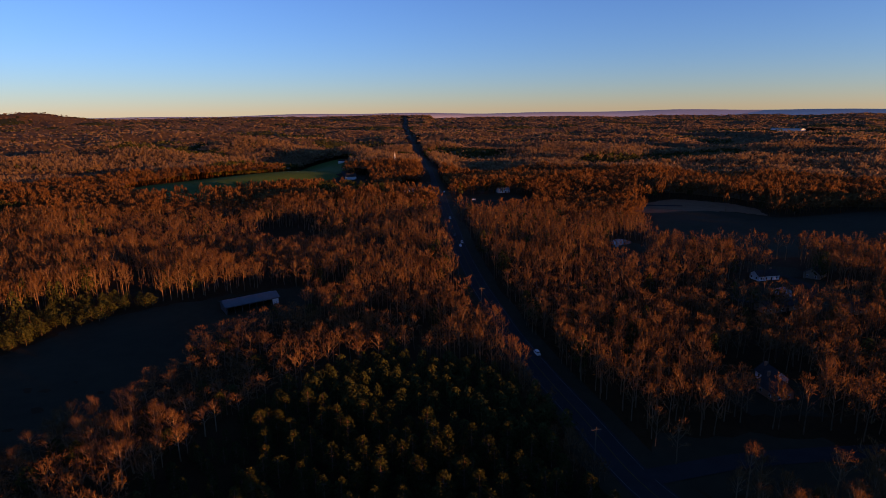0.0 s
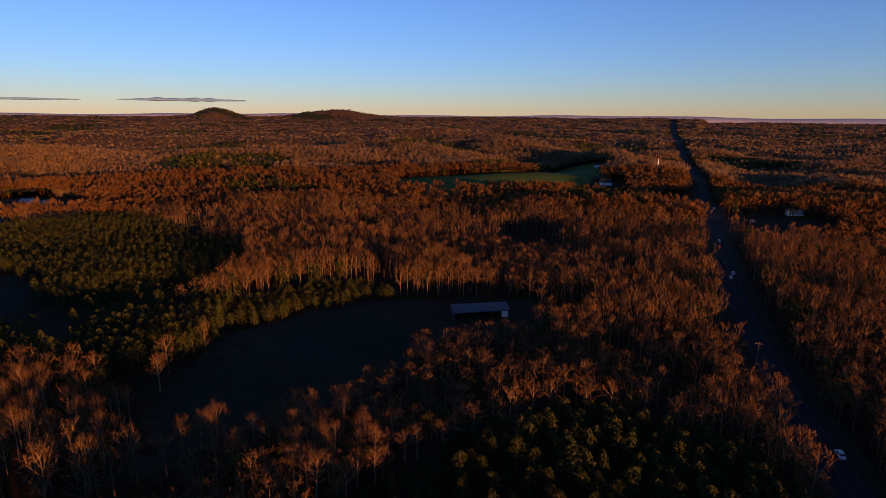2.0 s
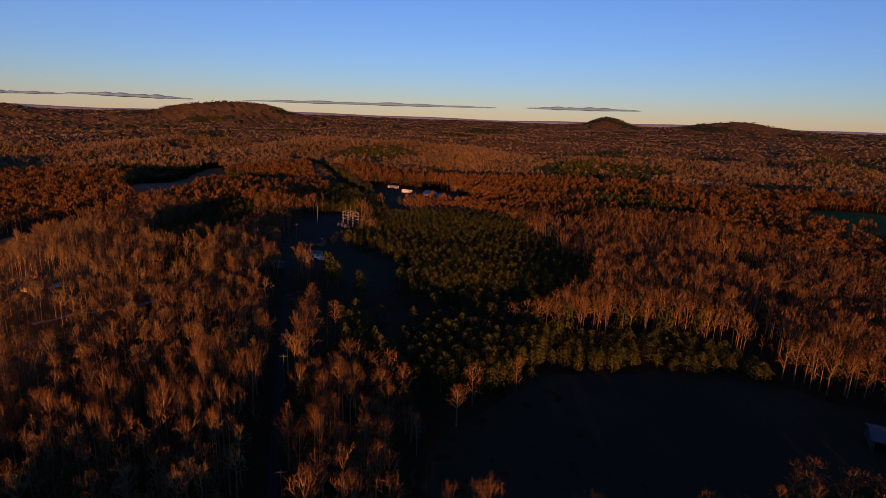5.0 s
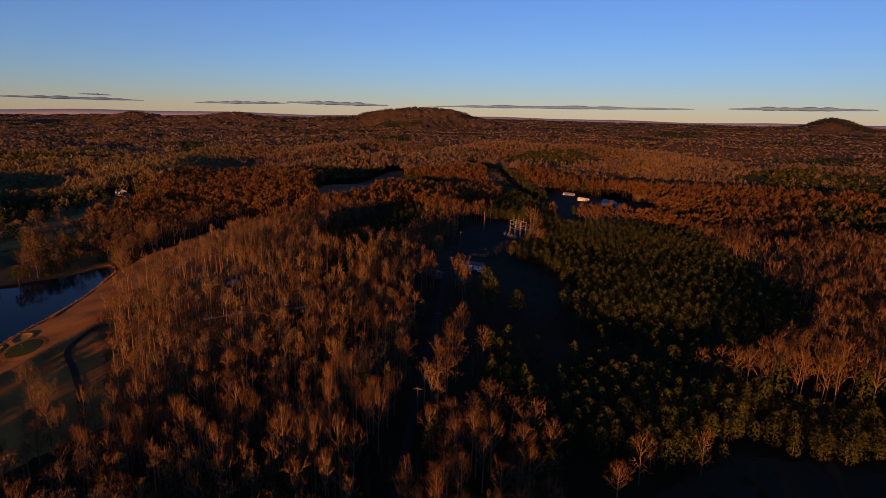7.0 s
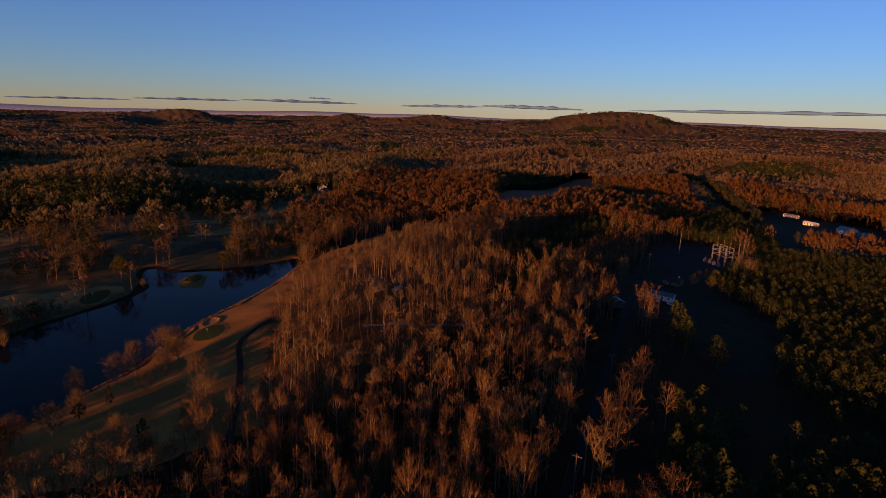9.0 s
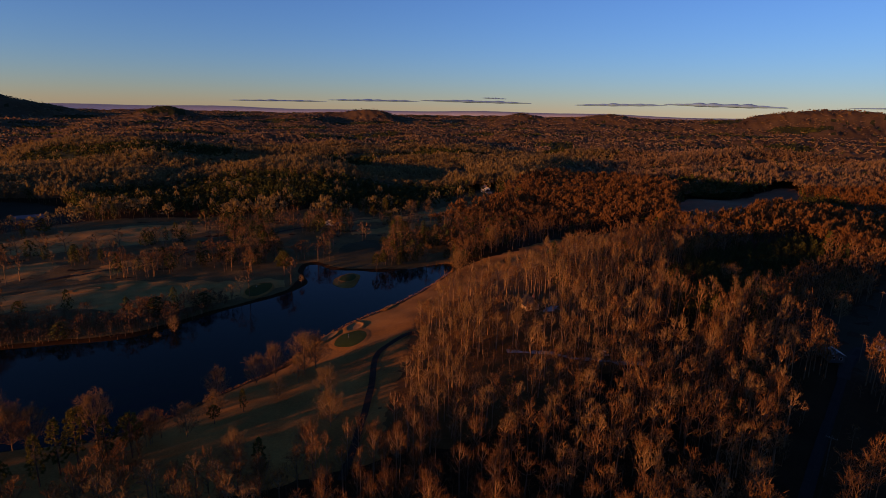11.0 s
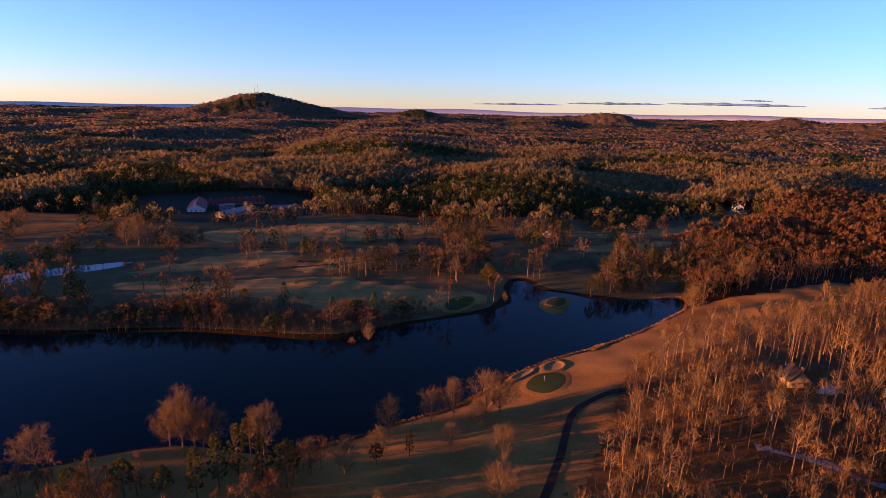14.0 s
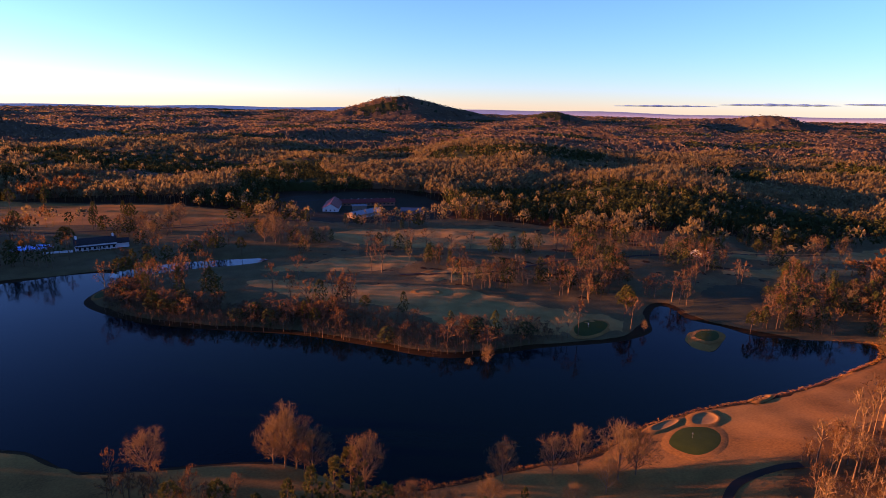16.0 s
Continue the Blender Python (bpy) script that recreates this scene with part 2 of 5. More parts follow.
MEADOWS = [rounded([(-440, 800), (-381, 872), (-306, 893), (-262, 935), (-282, 1175), (-200, 1165), (-158, 925), (-190, 780), (-250, 690), (-370, 680)], 4)]
REDBANK = rounded([(205, 600), (262, 640), (330, 600), (320, 545), (290, 572), (215, 562)], 4)
CLEARCUT = rounded([(-650, 62), (-830, 50), (-950, 105), (-1060, 170), (-960, 182), (-800, 132), (-690, 100)], 4)
YARD = rounded([(-398, 138), (-425, 132), (-470, 158), (-520, 180), (-562, 195), (-570, 240), (-520, 250), (-480, 222), (-440, 210), (-400, 222), (-354, 214), (-320, 189), (-346, 174), (-380, 168)], 4)
FARMYARD = rounded([(-830, 375), (-740, 335), (-640, 322), (-565, 338), (-590, 400), (-660, 430), (-760, 420)], 4)
CORRIDOR = np.array([(-1170, 332), (-980, 333), (-800, 322), (-680, 314), (-600, 311), (-540, 290)], float)
LOTS = [rounded([(-745, -190), (-775, -168), (-806, -166), (-812, -192), (-780, -208), (-750, -215)], 4),
        rounded([(68, 158), (85, 163), (111, 160), (128, 149), (118, 132), (85, 128), (70, 133)], 4),
        rounded([(-55, -398), (-142, -393), (-148, -428), (-55, -434)], 4),
        rounded([(160, 290), (190, 272), (225, 280), (225, 320), (190, 330), (165, 315)], 4),
        rounded([(196, 338), (220, 330), (232, 352), (208, 362)], 4),
        rounded([(104, 178), (128, 174), (136, 198), (118, 206)], 4),
        rounded([(-8, 650), (-40, 655), (-72, 720), (-70, 790), (-50, 840), (-12, 830)], 4),
        rounded([(-118, 765), (-172, 795), (-166, 880), (-122, 890), (-106, 820)], 4),
        rounded([(108, 345), (126, 340), (150, 415), (128, 420)], 4),
        rounded([(1280, 2110), (1390, 2060), (1480, 2260), (1380, 2340), (1280, 2300)], 4),
        rounded([(25, 560), (70, 560), (110, 640), (60, 680), (12, 650)], 4),
        rounded([(-283, -428), (-330, -418), (-420, -425), (-445, -540), (-340, -590), (-270, -560)], 4),
        rounded([(-352, 28), (-352, 8), (-368, 4), (-382, 12), (-376, 32)], 4),
        rounded([(150, 395), (320, 380), (440, 440), (440, 515), (330, 530), (290, 570), (205, 560), (165, 440)], 4)]
PINES = [rounded([(-30, 212), (16, 206), (38, 172), (45, 150), (50, 128), (62, 90), (-55, 85), (-82, 125), (-72, 165), (-60, 188)], 4),
         rounded([(-186, 196), (-203, 210), (-228, 245), (-207, 290), (-168, 300), (-150, 280), (-178, 245)], 4),
         rounded([(-379, 206), (-440, 235), (-492, 262), (-545, 335), (-520, 372), (-450, 372), (-302, 325), (-262, 283), (-258, 235), (-290, 195), (-332, 203)], 4),
         rounded([(-212, 146), (-281, 148), (-360, 165), (-370, 192), (-325, 204), (-288, 196), (-226, 248), (-199, 238), (-193, 198)], 4),
         rounded([(-380, 200), (-440, 194), (-482, 226), (-515, 256), (-560, 250), (-575, 215), (-600, 230), (-600, 275), (-520, 300), (-440, 240)], 4),
         rounded([(-430, 110), (-520, 140), (-600, 165), (-640, 150), (-560, 95), (-470, 70), (-400, 85)], 4),
         rounded([(-610, 190), (-720, 260), (-800, 350), (-740, 345), (-620, 300), (-600, 262)], 4),
         rounded([(-590, 285), (-700, 280), (-850, 290), (-1000, 305), (-1150, 315), (-1150, 352), (-1000, 356), (-850, 350), (-700, 345), (-590, 340)], 4)]
OAKS = rounded([(-250, -6), (-306, -20), (-345, -38), (-400, -34), (-450, -26), (-520, -8), (-560, 20), (-510, 40), (-450, 36), (-410, 60), (-350, 72), (-300, 50), (-262, 34)], 4)
GAP = rounded([(-250, 165), (-258, 198), (-238, 226), (-256, 262), (-276, 292), (-286, 272), (-300, 245), (-318, 215), (-305, 180), (-285, 160)], 4)
SCRUB = rounded([(-236, 126), (-300, 140), (-372, 155), (-385, 190), (-335, 206), (-285, 196), (-226, 150)], 4)
ROAD = np.array([(104, 36), (84, 78), (66, 112), (54, 139), (47, 175), (39, 207), (31, 248), (22, 322), (13, 415), (4, 579), (-9, 815), (-75, 1606), (-180, 2900), (-300, 4700)], float)
LANE = np.array([(-110, 82), (-169, 99), (-218, 110), (-275, 124), (-313, 132), (-365, 144), (-384, 148), (-425, 162)], float)


def step(a, b, v):
    t = np.clip((v - a) / (b - a), 0, 1)
    return t * t * (3 - 2 * t)


CX, CY = -90.0, 60.0
# heading and range of each far hill, its height over its foot, and its half width across and along
HILLS = [(46.4, 4300, 72, 165, 300), (35.4, 4400, 64, 330, 300), (82.2, 3300, 112, 410, 300), (89.5, 3500, 26, 260, 300), (100.8, 3600, 58, 300, 300),
         (108.8, 3800, 50, 150, 260), (124.0, 3500, 60, 260, 200), (142.1, 3300, 57, 180, 200), (157.5, 3600, 124, 340, 280),
         (151.5, 3650, 30, 240, 220), (191.5, 1900, 44, 200, 120), (24.4, 2300, 24, 190, 160), (130.0, 3300, 32, 200, 220), (-36.6, 4300, 16, 200, 300)]


def height(x, y):
    """The ground's height over the lake."""
    x, y = np.asarray(x, float), np.asarray(y, float)
    land = 3.0 + 4.5 * step(-140, 40, y)
    land = land + 1.3 * np.sin(x / 61 + 0.7) * np.sin(y / 73 + 1.1) + 0.9 * np.sin(x / 31 - y / 43)
    land = land + 0.55 * np.sin(x / 5.3 + 1.2 * np.sin(y / 7.1)) * np.sin(y / 4.4 + np.sin(x / 9.0)) * step(400, 250, np.hypot(x + 300, y + 80))
    land = land + 4.0 * step(60, 0, np.hypot(x + 375, (y - 18) * 1.1)) + 4.0 * np.exp(-((x + 440) / 120) ** 2 - ((y - 75) / 60) ** 2) - 2.5 * step(120, 20, np.hypot(x + 150, y - 230))
    # two rises added out of view, which block low sun from course and bank
    land = land + 16 * np.exp(-((0.875 * (x - 235) - 0.485 * (y + 520)) / 110) ** 2 - ((0.485 * (x - 235) + 0.875 * (y + 520)) / 115) ** 2) + 5 * np.exp(-((x - 115) / 60) ** 2 - ((y + 235) / 70) ** 2)
    r = np.hypot(x - CX, y - CY)
    far = step(500, 1500, r) * (1 - 0.6 * step(1500, 2600, r))
    land = land + far * (10 * np.sin(x / 210 + 1.0) * np.sin(y / 260) + 7 * np.sin(x / 130 - y / 170 + 2))
    u, v = 0.875 * x - 0.485 * y, 0.485 * x + 0.875 * y
    fold = step(430, 800, r) * step(4600, 3600, r)
    land = land + fold * (6.5 * np.sin(u / 66 + 1.6 * np.sin(v / 170) + 0.8 * np.sin(v / 71)) + 3.0 * np.sin(u / 31 + 1.4 * np.sin(v / 83 + 1)) * np.sin(v / 120)) * (0.55 + 0.45 * np.sin(u / 290 + v / 240))
    rise = np.clip((r - 1300) / 3550, 0, 1.2)
    heading = np.arctan2(-(x - CX), y - CY)
    land = land + (62 - 24 * step(1.75, 2.1, heading % (2 * math.pi))) * rise ** 2
    roll = step(800, 1300, r) * step(4700, 3600, r)
    land = land + roll * (1 - 0.5 * step(1500, 2600, r)) * (8.5 * np.sin(x / 88 + 1.8 * np.sin(y / 190)) * np.sin(y / 120 + 0.6) + 3.5 * np.sin(x / 47 + y / 59 + 1.5 * np.sin(x / 160)))
    for h, d, up, across, along in HILLS:
        off = (heading - radians(h) + math.pi) % (2 * math.pi) - math.pi
        land = land + up * np.exp(-((off * r) / across) ** 2 - ((r - d) / along) ** 2)
    near = r < 900
    wet = np.full(x.shape, 1e9)
    if near.any():
        xn, yn = x[near], y[near]
        shore = np.minimum(np.minimum(edge_distance(LAKE, xn, yn), edge_distance(POND, xn, yn)), edge_distance(ISLAND, xn, yn))
        water = (inside(LAKE, xn, yn) & ~inside(ISLAND, xn, yn)) | inside(POND, xn, yn)
        wet[near] = np.where(water, -shore, shore)
    land = np.where(wet < 0, np.maximum(wet * 0.35, -2.0), np.where(wet < 48, 0.7 * step(0, 3.5, wet) + (land - 0.7) * step(-6, 48, wet), land))
    return land


def ground_at(x, y):
    return float(height(np.array([x]), np.array([y]))[0])


# ---- building blocks ----
def part(name, bm, material, parent=None, label=""):
    me = bpy.data.meshes.new(name)
    bm.to_mesh(me)
    bm.free()
    me.materials.append(material)
    ob = new(name, me)
    if parent:
        ob.parent = parent
    return tagged(ob, label)


def thing(name, x, y, label, category, z=None, turn=0.0, group="", kind=""):
    ob = new(name)
    ob.matrix_world = pose(x, y, ground_at(x, y) if z is None else z, 0, 0, turn)
    return tagged(ob, label, category, group, kind)


def mesh_from(name, verts, faces, material, parent=None, slots=None, mats=None):
    """A mesh from arrays of corners and triangles."""
    me = bpy.data.meshes.new(name)
    verts, faces = np.ascontiguousarray(verts, np.float32), np.ascontiguousarray(faces, np.int32)
    me.vertices.add(len(verts))
    me.vertices.foreach_set("co", verts.ravel())
    n = faces.shape[1]
    me.loops.add(faces.size)
    me.loops.foreach_set("vertex_index", faces.ravel())
    me.polygons.add(len(faces))
    me.polygons.foreach_set("loop_start", np.arange(0, faces.size, n, dtype=np.int32))
    for m in mats or [material]:
        me.materials.append(m)
    if slots is not None:
        me.polygons.foreach_set("material_index", np.ascontiguousarray(slots, np.int32))
    me.update(calc_edges=True)
    ob = new(name, me)
    if parent:
        ob.parent = parent
    return ob


def box(bm, x0, y0, z0, x1, y1, z1, bevel=0.0):
    v = [bm.verts.new(p) for p in ((x0, y0, z0), (x1, y0, z0), (x1, y1, z0), (x0, y1, z0), (x0, y0, z1), (x1, y0, z1), (x1, y1, z1), (x0, y1, z1))]
    f = [bm.faces.new([v[i] for i in q]) for q in ((3, 2, 1, 0), (4, 5, 6, 7), (0, 1, 5, 4), (1, 2, 6, 5), (2, 3, 7, 6), (3, 0, 4, 7))]
    if bevel:
        bmesh.ops.bevel(bm, geom=list({e for q in f for e in q.edges}), offset=bevel, segments=1, affect="EDGES")
    return bm


def bar(bm, a, b, r0, r1=None, sides=5):
    """A tapered round bar from a to b."""
    a, b = Vector(a), Vector(b)
    q = (b - a).to_track_quat("Z", "Y")
    r1 = r0 if r1 is None else r1
    rings = []
    for p, r in ((a, r0), (b, r1)):
        rings.append([bm.verts.new(p + q @ Vector((r * math.cos(2 * math.pi * k / sides), r * math.sin(2 * math.pi * k / sides), 0))) for k in range(sides)])
    for k in range(sides):
        bm.faces.new((rings[0][k], rings[0][(k + 1) % sides], rings[1][(k + 1) % sides], rings[1][k]))
    bm.faces.new(rings[1])
    bm.faces.new(rings[0][::-1])
    return bm


from mathutils.geometry import delaunay_2d_cdt


def ragged(outline, amount):
    """The outline with an uneven, natural edge."""
    q = np.roll(outline, -1, axis=0)
    fine = np.concatenate([[a + (b - a) * t for t in np.linspace(0, 1, max(2, int(np.hypot(*(b - a)) / 3)), endpoint=False)] for a, b in zip(outline, q)])
    x, y = fine[:, 0], fine[:, 1]
    dx = np.sin(x / 3.1 + 2 * np.sin(y / 5.7)) + 0.7 * np.sin(y / 1.9 + x / 2.7) + 1.2 * np.sin(x / 11 + y / 13)
    dy = np.sin(y / 3.7 + 2 * np.sin(x / 4.9)) + 0.7 * np.sin(x / 2.1 - y / 2.3) + 1.2 * np.sin(y / 9 - x / 14)
    return fine + amount * 0.5 * np.stack([dx, dy], 1)


def drape(name, outline, material, lift, label, category, grid=6.0, flat=None, kind="structure"):
    """A patch of ground cover, laid over the terrain."""
    x0, y0 = outline.min(axis=0)
    x1, y1 = outline.max(axis=0)
    gx, gy = np.meshgrid(np.arange(x0, x1, grid), np.arange(y0, y1, grid))
    gx, gy = gx.ravel() + 0.37, gy.ravel() + 0.21
    keep = inside(outline, gx, gy) & (edge_distance(outline, gx, gy) > grid * 0.35)
    pts = [Vector(p) for p in outline] + [Vector(p) for p in np.stack([gx[keep], gy[keep]], 1)]
    n = len(outline)
    v, _, f, _, _, _ = delaunay_2d_cdt(pts, [(i, (i + 1) % n) for i in range(n)], [], 1, 0.01)
    v = np.array([tuple(p) for p in v])
    edge = np.clip(edge_distance(outline, v[:, 0], v[:, 1]) / 4.0, 0.2, 1.0) if lift < 0.6 and flat is None else 1.0
    z = height(v[:, 0], v[:, 1]) + lift * edge if flat is None else np.full(len(v), flat)
    ob = mesh_from(name, np.column_stack([v, z]), np.array([tuple(t) for t in f]), material)
    return tagged(ob, label, category, kind=kind)


def ribbon(name, line, width, material, lift, label, category, every=6.0, offset=0.0, parent=None):
    """A strip along a line, laid over the terrain."""
    line = np.asarray(line, float)
    s = np.r_[0, np.cumsum(np.hypot(*np.diff(line, axis=0).T))]
    n = max(2, int(s[-1] / every))
    u = np.linspace(0, s[-1], n)
    c = np.stack([np.interp(u, s, line[:, 0]), np.interp(u, s, line[:, 1])], 1)
    for _ in range(3):
        c[1:-1] = (c[:-2] + 2 * c[1:-1] + c[2:]) / 4
    d = np.gradient(c, axis=0)
    d /= np.hypot(d[:, 0], d[:, 1])[:, None]
    side = np.stack([-d[:, 1], d[:, 0]], 1)
    cols = [offset - width / 2, offset, offset + width / 2]
    mid = height(c[:, 0], c[:, 1]) + lift
    verts = np.concatenate([np.column_stack([c + side * o, mid]) for o in cols])
    i = np.arange(n - 1)
    faces = np.concatenate([np.stack([i + k * n, i + k * n + 1, i + (k + 1) * n + 1, i + (k + 1) * n], 1) for k in (0, 1)])[:, ::-1]
    ob = mesh_from(name, verts, faces, material, parent)
    return ob if parent else tagged(ob, label, category, kind="structure")


# ---- ground and water ----
radii = [0.0]
while radii[-1] < 4870:
    radii.append(radii[-1] + max(4.5, 0.024 * radii[-1]))
radii = np.array(radii[1:])
turns = np.linspace(0, 2 * np.pi, 451)[:-1]
rr, aa = np.meshgrid(radii, turns, indexing="ij")
gx, gy = CX + rr * np.cos(aa), CY + rr * np.sin(aa)
gv = np.concatenate([np.stack([gx.ravel(), gy.ravel(), height(gx.ravel(), gy.ravel())], 1), [[CX, CY, ground_at(CX, CY)]]])
nr, na = rr.shape
i, j = np.meshgrid(np.arange(nr - 1), np.arange(na), indexing="ij")
quad = np.stack([i * na + j, (i + 1) * na + j, (i + 1) * na + (j + 1) % na, i * na + (j + 1) % na], -1).reshape(-1, 4)
k = np.arange(na)
tris = np.concatenate([quad[:, [0, 1, 2]], quad[:, [0, 2, 3]], np.stack([np.full(na, nr * na), k, (k + 1) % na], 1)])
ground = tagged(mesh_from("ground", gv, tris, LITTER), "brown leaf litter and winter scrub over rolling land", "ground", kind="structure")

drape("water", LAKE, WATER, 0, "dark still lake water mirroring the evening sky", "lake", 30, flat=0.0)
drape("water", POND, PONDWATER, 0, "narrow pale pond behind the golf fairway", "pond", 20, flat=0.05)
drape("water", FARPOND, PONDWATER, 0, "small pond among dark woods", "pond", 20, flat=ground_at(146, 452) + 0.6)
drape("rough_grass", ragged(COURSE, 0.6), ROUGH, 0.26, "brown winter rough of the golf course", "grass", 5)
drape("bank_grass", ragged(BANK, 1.2), DORMANT, 0.35, "tan dormant grass of the lakeside fairway", "grass", 3)
for f in FAIRWAYS:
    drape("fairway", ragged(f, 3.0), DORMANT if f[:, 1].min() < -550 else FAIRGRASS, 0.55, "tan dormant grass of a golf fairway", "fairway", 4)
drape("leaf_floor", ragged(OAKS, 3.0), DRYLEAF, 0.3, "dry tan leaf litter under the bare oaks", "leaf litter", 4)
drape("island_grass", ragged(ISLAND, 0.4), DORMANT, 0.12, "tan dormant grass of the small island", "grass", 2)
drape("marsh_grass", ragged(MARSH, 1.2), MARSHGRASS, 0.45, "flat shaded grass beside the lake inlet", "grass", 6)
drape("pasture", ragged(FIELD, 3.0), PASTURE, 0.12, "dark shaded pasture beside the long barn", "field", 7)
for f in MEADOWS:
    drape("green_field", f, MEADOW, 0.25, "green winter field beyond the woods", "field", 14)
drape("clear_cut", ragged(CLEARCUT, 3.0), DIRT, 0.3, "reddish cleared slope among bare trees", "clearing", 12)
drape("clear_cut", ragged(REDBANK, 3.0), DIRT, 0.3, "reddish bare bank beside a dark meadow", "clearing", 10)
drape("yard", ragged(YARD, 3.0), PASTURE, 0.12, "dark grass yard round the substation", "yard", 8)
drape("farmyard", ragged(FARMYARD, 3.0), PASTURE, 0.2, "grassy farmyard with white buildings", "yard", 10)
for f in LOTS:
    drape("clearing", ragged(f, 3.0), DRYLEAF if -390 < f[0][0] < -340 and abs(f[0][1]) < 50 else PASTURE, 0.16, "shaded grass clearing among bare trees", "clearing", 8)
# ---- trees ----
rng = np.random.default_rng(7)


def tube(rows, sides):
    """Corners and triangles of a tapered limb; rows of x, y, z, radius."""
    rows = np.asarray(rows, float)
    t = np.arange(sides) * 2 * np.pi / sides
    d = np.gradient(rows[:, :3], axis=0)
    d /= np.linalg.norm(d, axis=1)[:, None] + 1e-9
    ref = np.where(np.abs(d[:, 2:3]) > 0.9, [[1.0, 0, 0]], [[0, 0, 1.0]])
    u = np.cross(d, ref)
    u /= np.linalg.norm(u, axis=1)[:, None]
    w = np.cross(d, u)
    v = rows[:, None, :3] + rows[:, None, 3:4] * (u[:, None] * np.cos(t)[None, :, None] + w[:, None] * np.sin(t)[None, :, None])
    n = len(rows)
    i, j = np.meshgrid(np.arange(n - 1), np.arange(sides), indexing="ij")
    a, b = i * sides + j, i * sides + (j + 1) % sides
    c, e = (i + 1) * sides + (j + 1) % sides, (i + 1) * sides + j
    return v.reshape(-1, 3), np.concatenate([np.stack([a, b, c], -1).reshape(-1, 3), np.stack([a, c, e], -1).reshape(-1, 3)])


def slivers(base, tip, width, r):
    """One thin triangle from each base to each tip."""
    d = tip - base
    side = np.cross(d, r.normal(size=base.shape))
    side *= (width / (np.linalg.norm(side, axis=1) + 1e-9))[:, None] / 2
    v = np.stack([base - side, base + side, tip], 1).reshape(-1, 3)
    return v, np.arange(len(v)).reshape(-1, 3)


def joined(pieces):
    vs, fs, n = [], [], 0
    for v, f in pieces:
        vs.append(v), fs.append(f + n)
        n += len(v)
    return np.concatenate(vs), np.concatenate(fs)


def hardwood(seed, tall, spread, bare, limbs=14, forks=6, twigs=10, fine=0.075, sides=5):
    """A leafless tree: (trunk and limbs, twigs). bare: how far up the crown begins, as a share of the height. The limbs fan up
    and out into an egg-shaped crown, fork, and end in short brooms of twigs along its shell."""
    r = np.random.default_rng(seed)
    wood, twig = [], []
    lean = r.normal(0, 0.02, 2)
    fork, base = tall * bare, tall * 0.011 + 0.05
    mid = tall * (bare + 0.42 * (1 - bare))
    centre = np.array([0, 0, mid])
    rows = (-0.6, fork, tall * 0.85) if sides < 5 else (-0.6, fork * 0.5, fork, (fork + tall * 0.85) / 2, tall * 0.85)
    wood.append(tube([(lean[0] * z, lean[1] * z, z, base * (1 - 0.85 * max(z, 0) / (tall * 0.88))) for z in rows], sides))
    squeeze = r.uniform(0.85, 1.1, 2)
    for k in range(limbs):
        a, u = k * 2.399963 + r.uniform(-0.4, 0.4), (k + 0.5) / limbs
        up = math.radians(-25 + 110 * u ** 0.9)
        flat = np.array([math.cos(a) * squeeze[0], math.sin(a) * squeeze[1], 0.0])
        shell = flat * math.cos(up) + np.array([0, 0, math.sin(up)])
        size = np.array([spread, spread, (tall - mid) if up > 0 else (mid - fork)]) * r.uniform(0.82, 1.08)
        tip = centre + shell * size * 0.7
        reach = np.hypot(tip[0], tip[1])
        z0 = min(max(fork * 0.85, tip[2] - 0.5 * spread - 0.9 * reach), tall * 0.7)
        foot = np.array([lean[0] * z0, lean[1] * z0, z0])
        knee = foot * 0.5 + tip * 0.5 + flat * reach * 0.1 - np.array([0, 0, 0.08 * reach])
        r0 = base * (0.42 if up < 0.9 else 0.25)
        if sides > 4:
            wood.append(tube([(*foot, r0), (*knee, r0 * 0.6), (*tip, 0.03)], 3))
        else:
            wood.append(slivers(foot[None], tip[None], np.array([r0 * 2.4]), r))
        t = r.uniform(0.35, 1.0, forks)[:, None]
        q0 = foot + (tip - foot) * t
        way = shell * 0.7 + np.array([0, 0, 0.4]) + r.normal(0, 0.6, (forks, 3))
        way /= np.linalg.norm(way, axis=1)[:, None]
        q1 = q0 + way * size * r.uniform(0.25, 0.45, forks)[:, None]
        wood.append(slivers(q0, q1, np.full(forks, max(0.1, fine * 1.2)), r))
        s = r.uniform(0.25, 1.05, (forks, twigs, 1))
        b = (q0[:, None] + (q1 - q0)[:, None] * s).reshape(-1, 3) + r.normal(0, 0.05 * spread, (forks * twigs, 3))
        w = np.repeat(way, twigs, axis=0) * 0.6 + np.array([0, 0, 0.3]) + r.normal(0, 0.62, (forks * twigs, 3))
        w /= np.linalg.norm(w, axis=1)[:, None]
        e = b + w * size * r.uniform(0.13, 0.28, forks * twigs)[:, None]
        n = np.linalg.norm((e - centre) / size, axis=1)[:, None]
        e = np.where(n > 1.03, centre + (e - centre) * 1.03 / n, e)
        twig.append(slivers(b, e, np.full(len(b), fine) * r.uniform(0.7, 1.3, len(b)), r))
    return joined(wood), joined(twig)


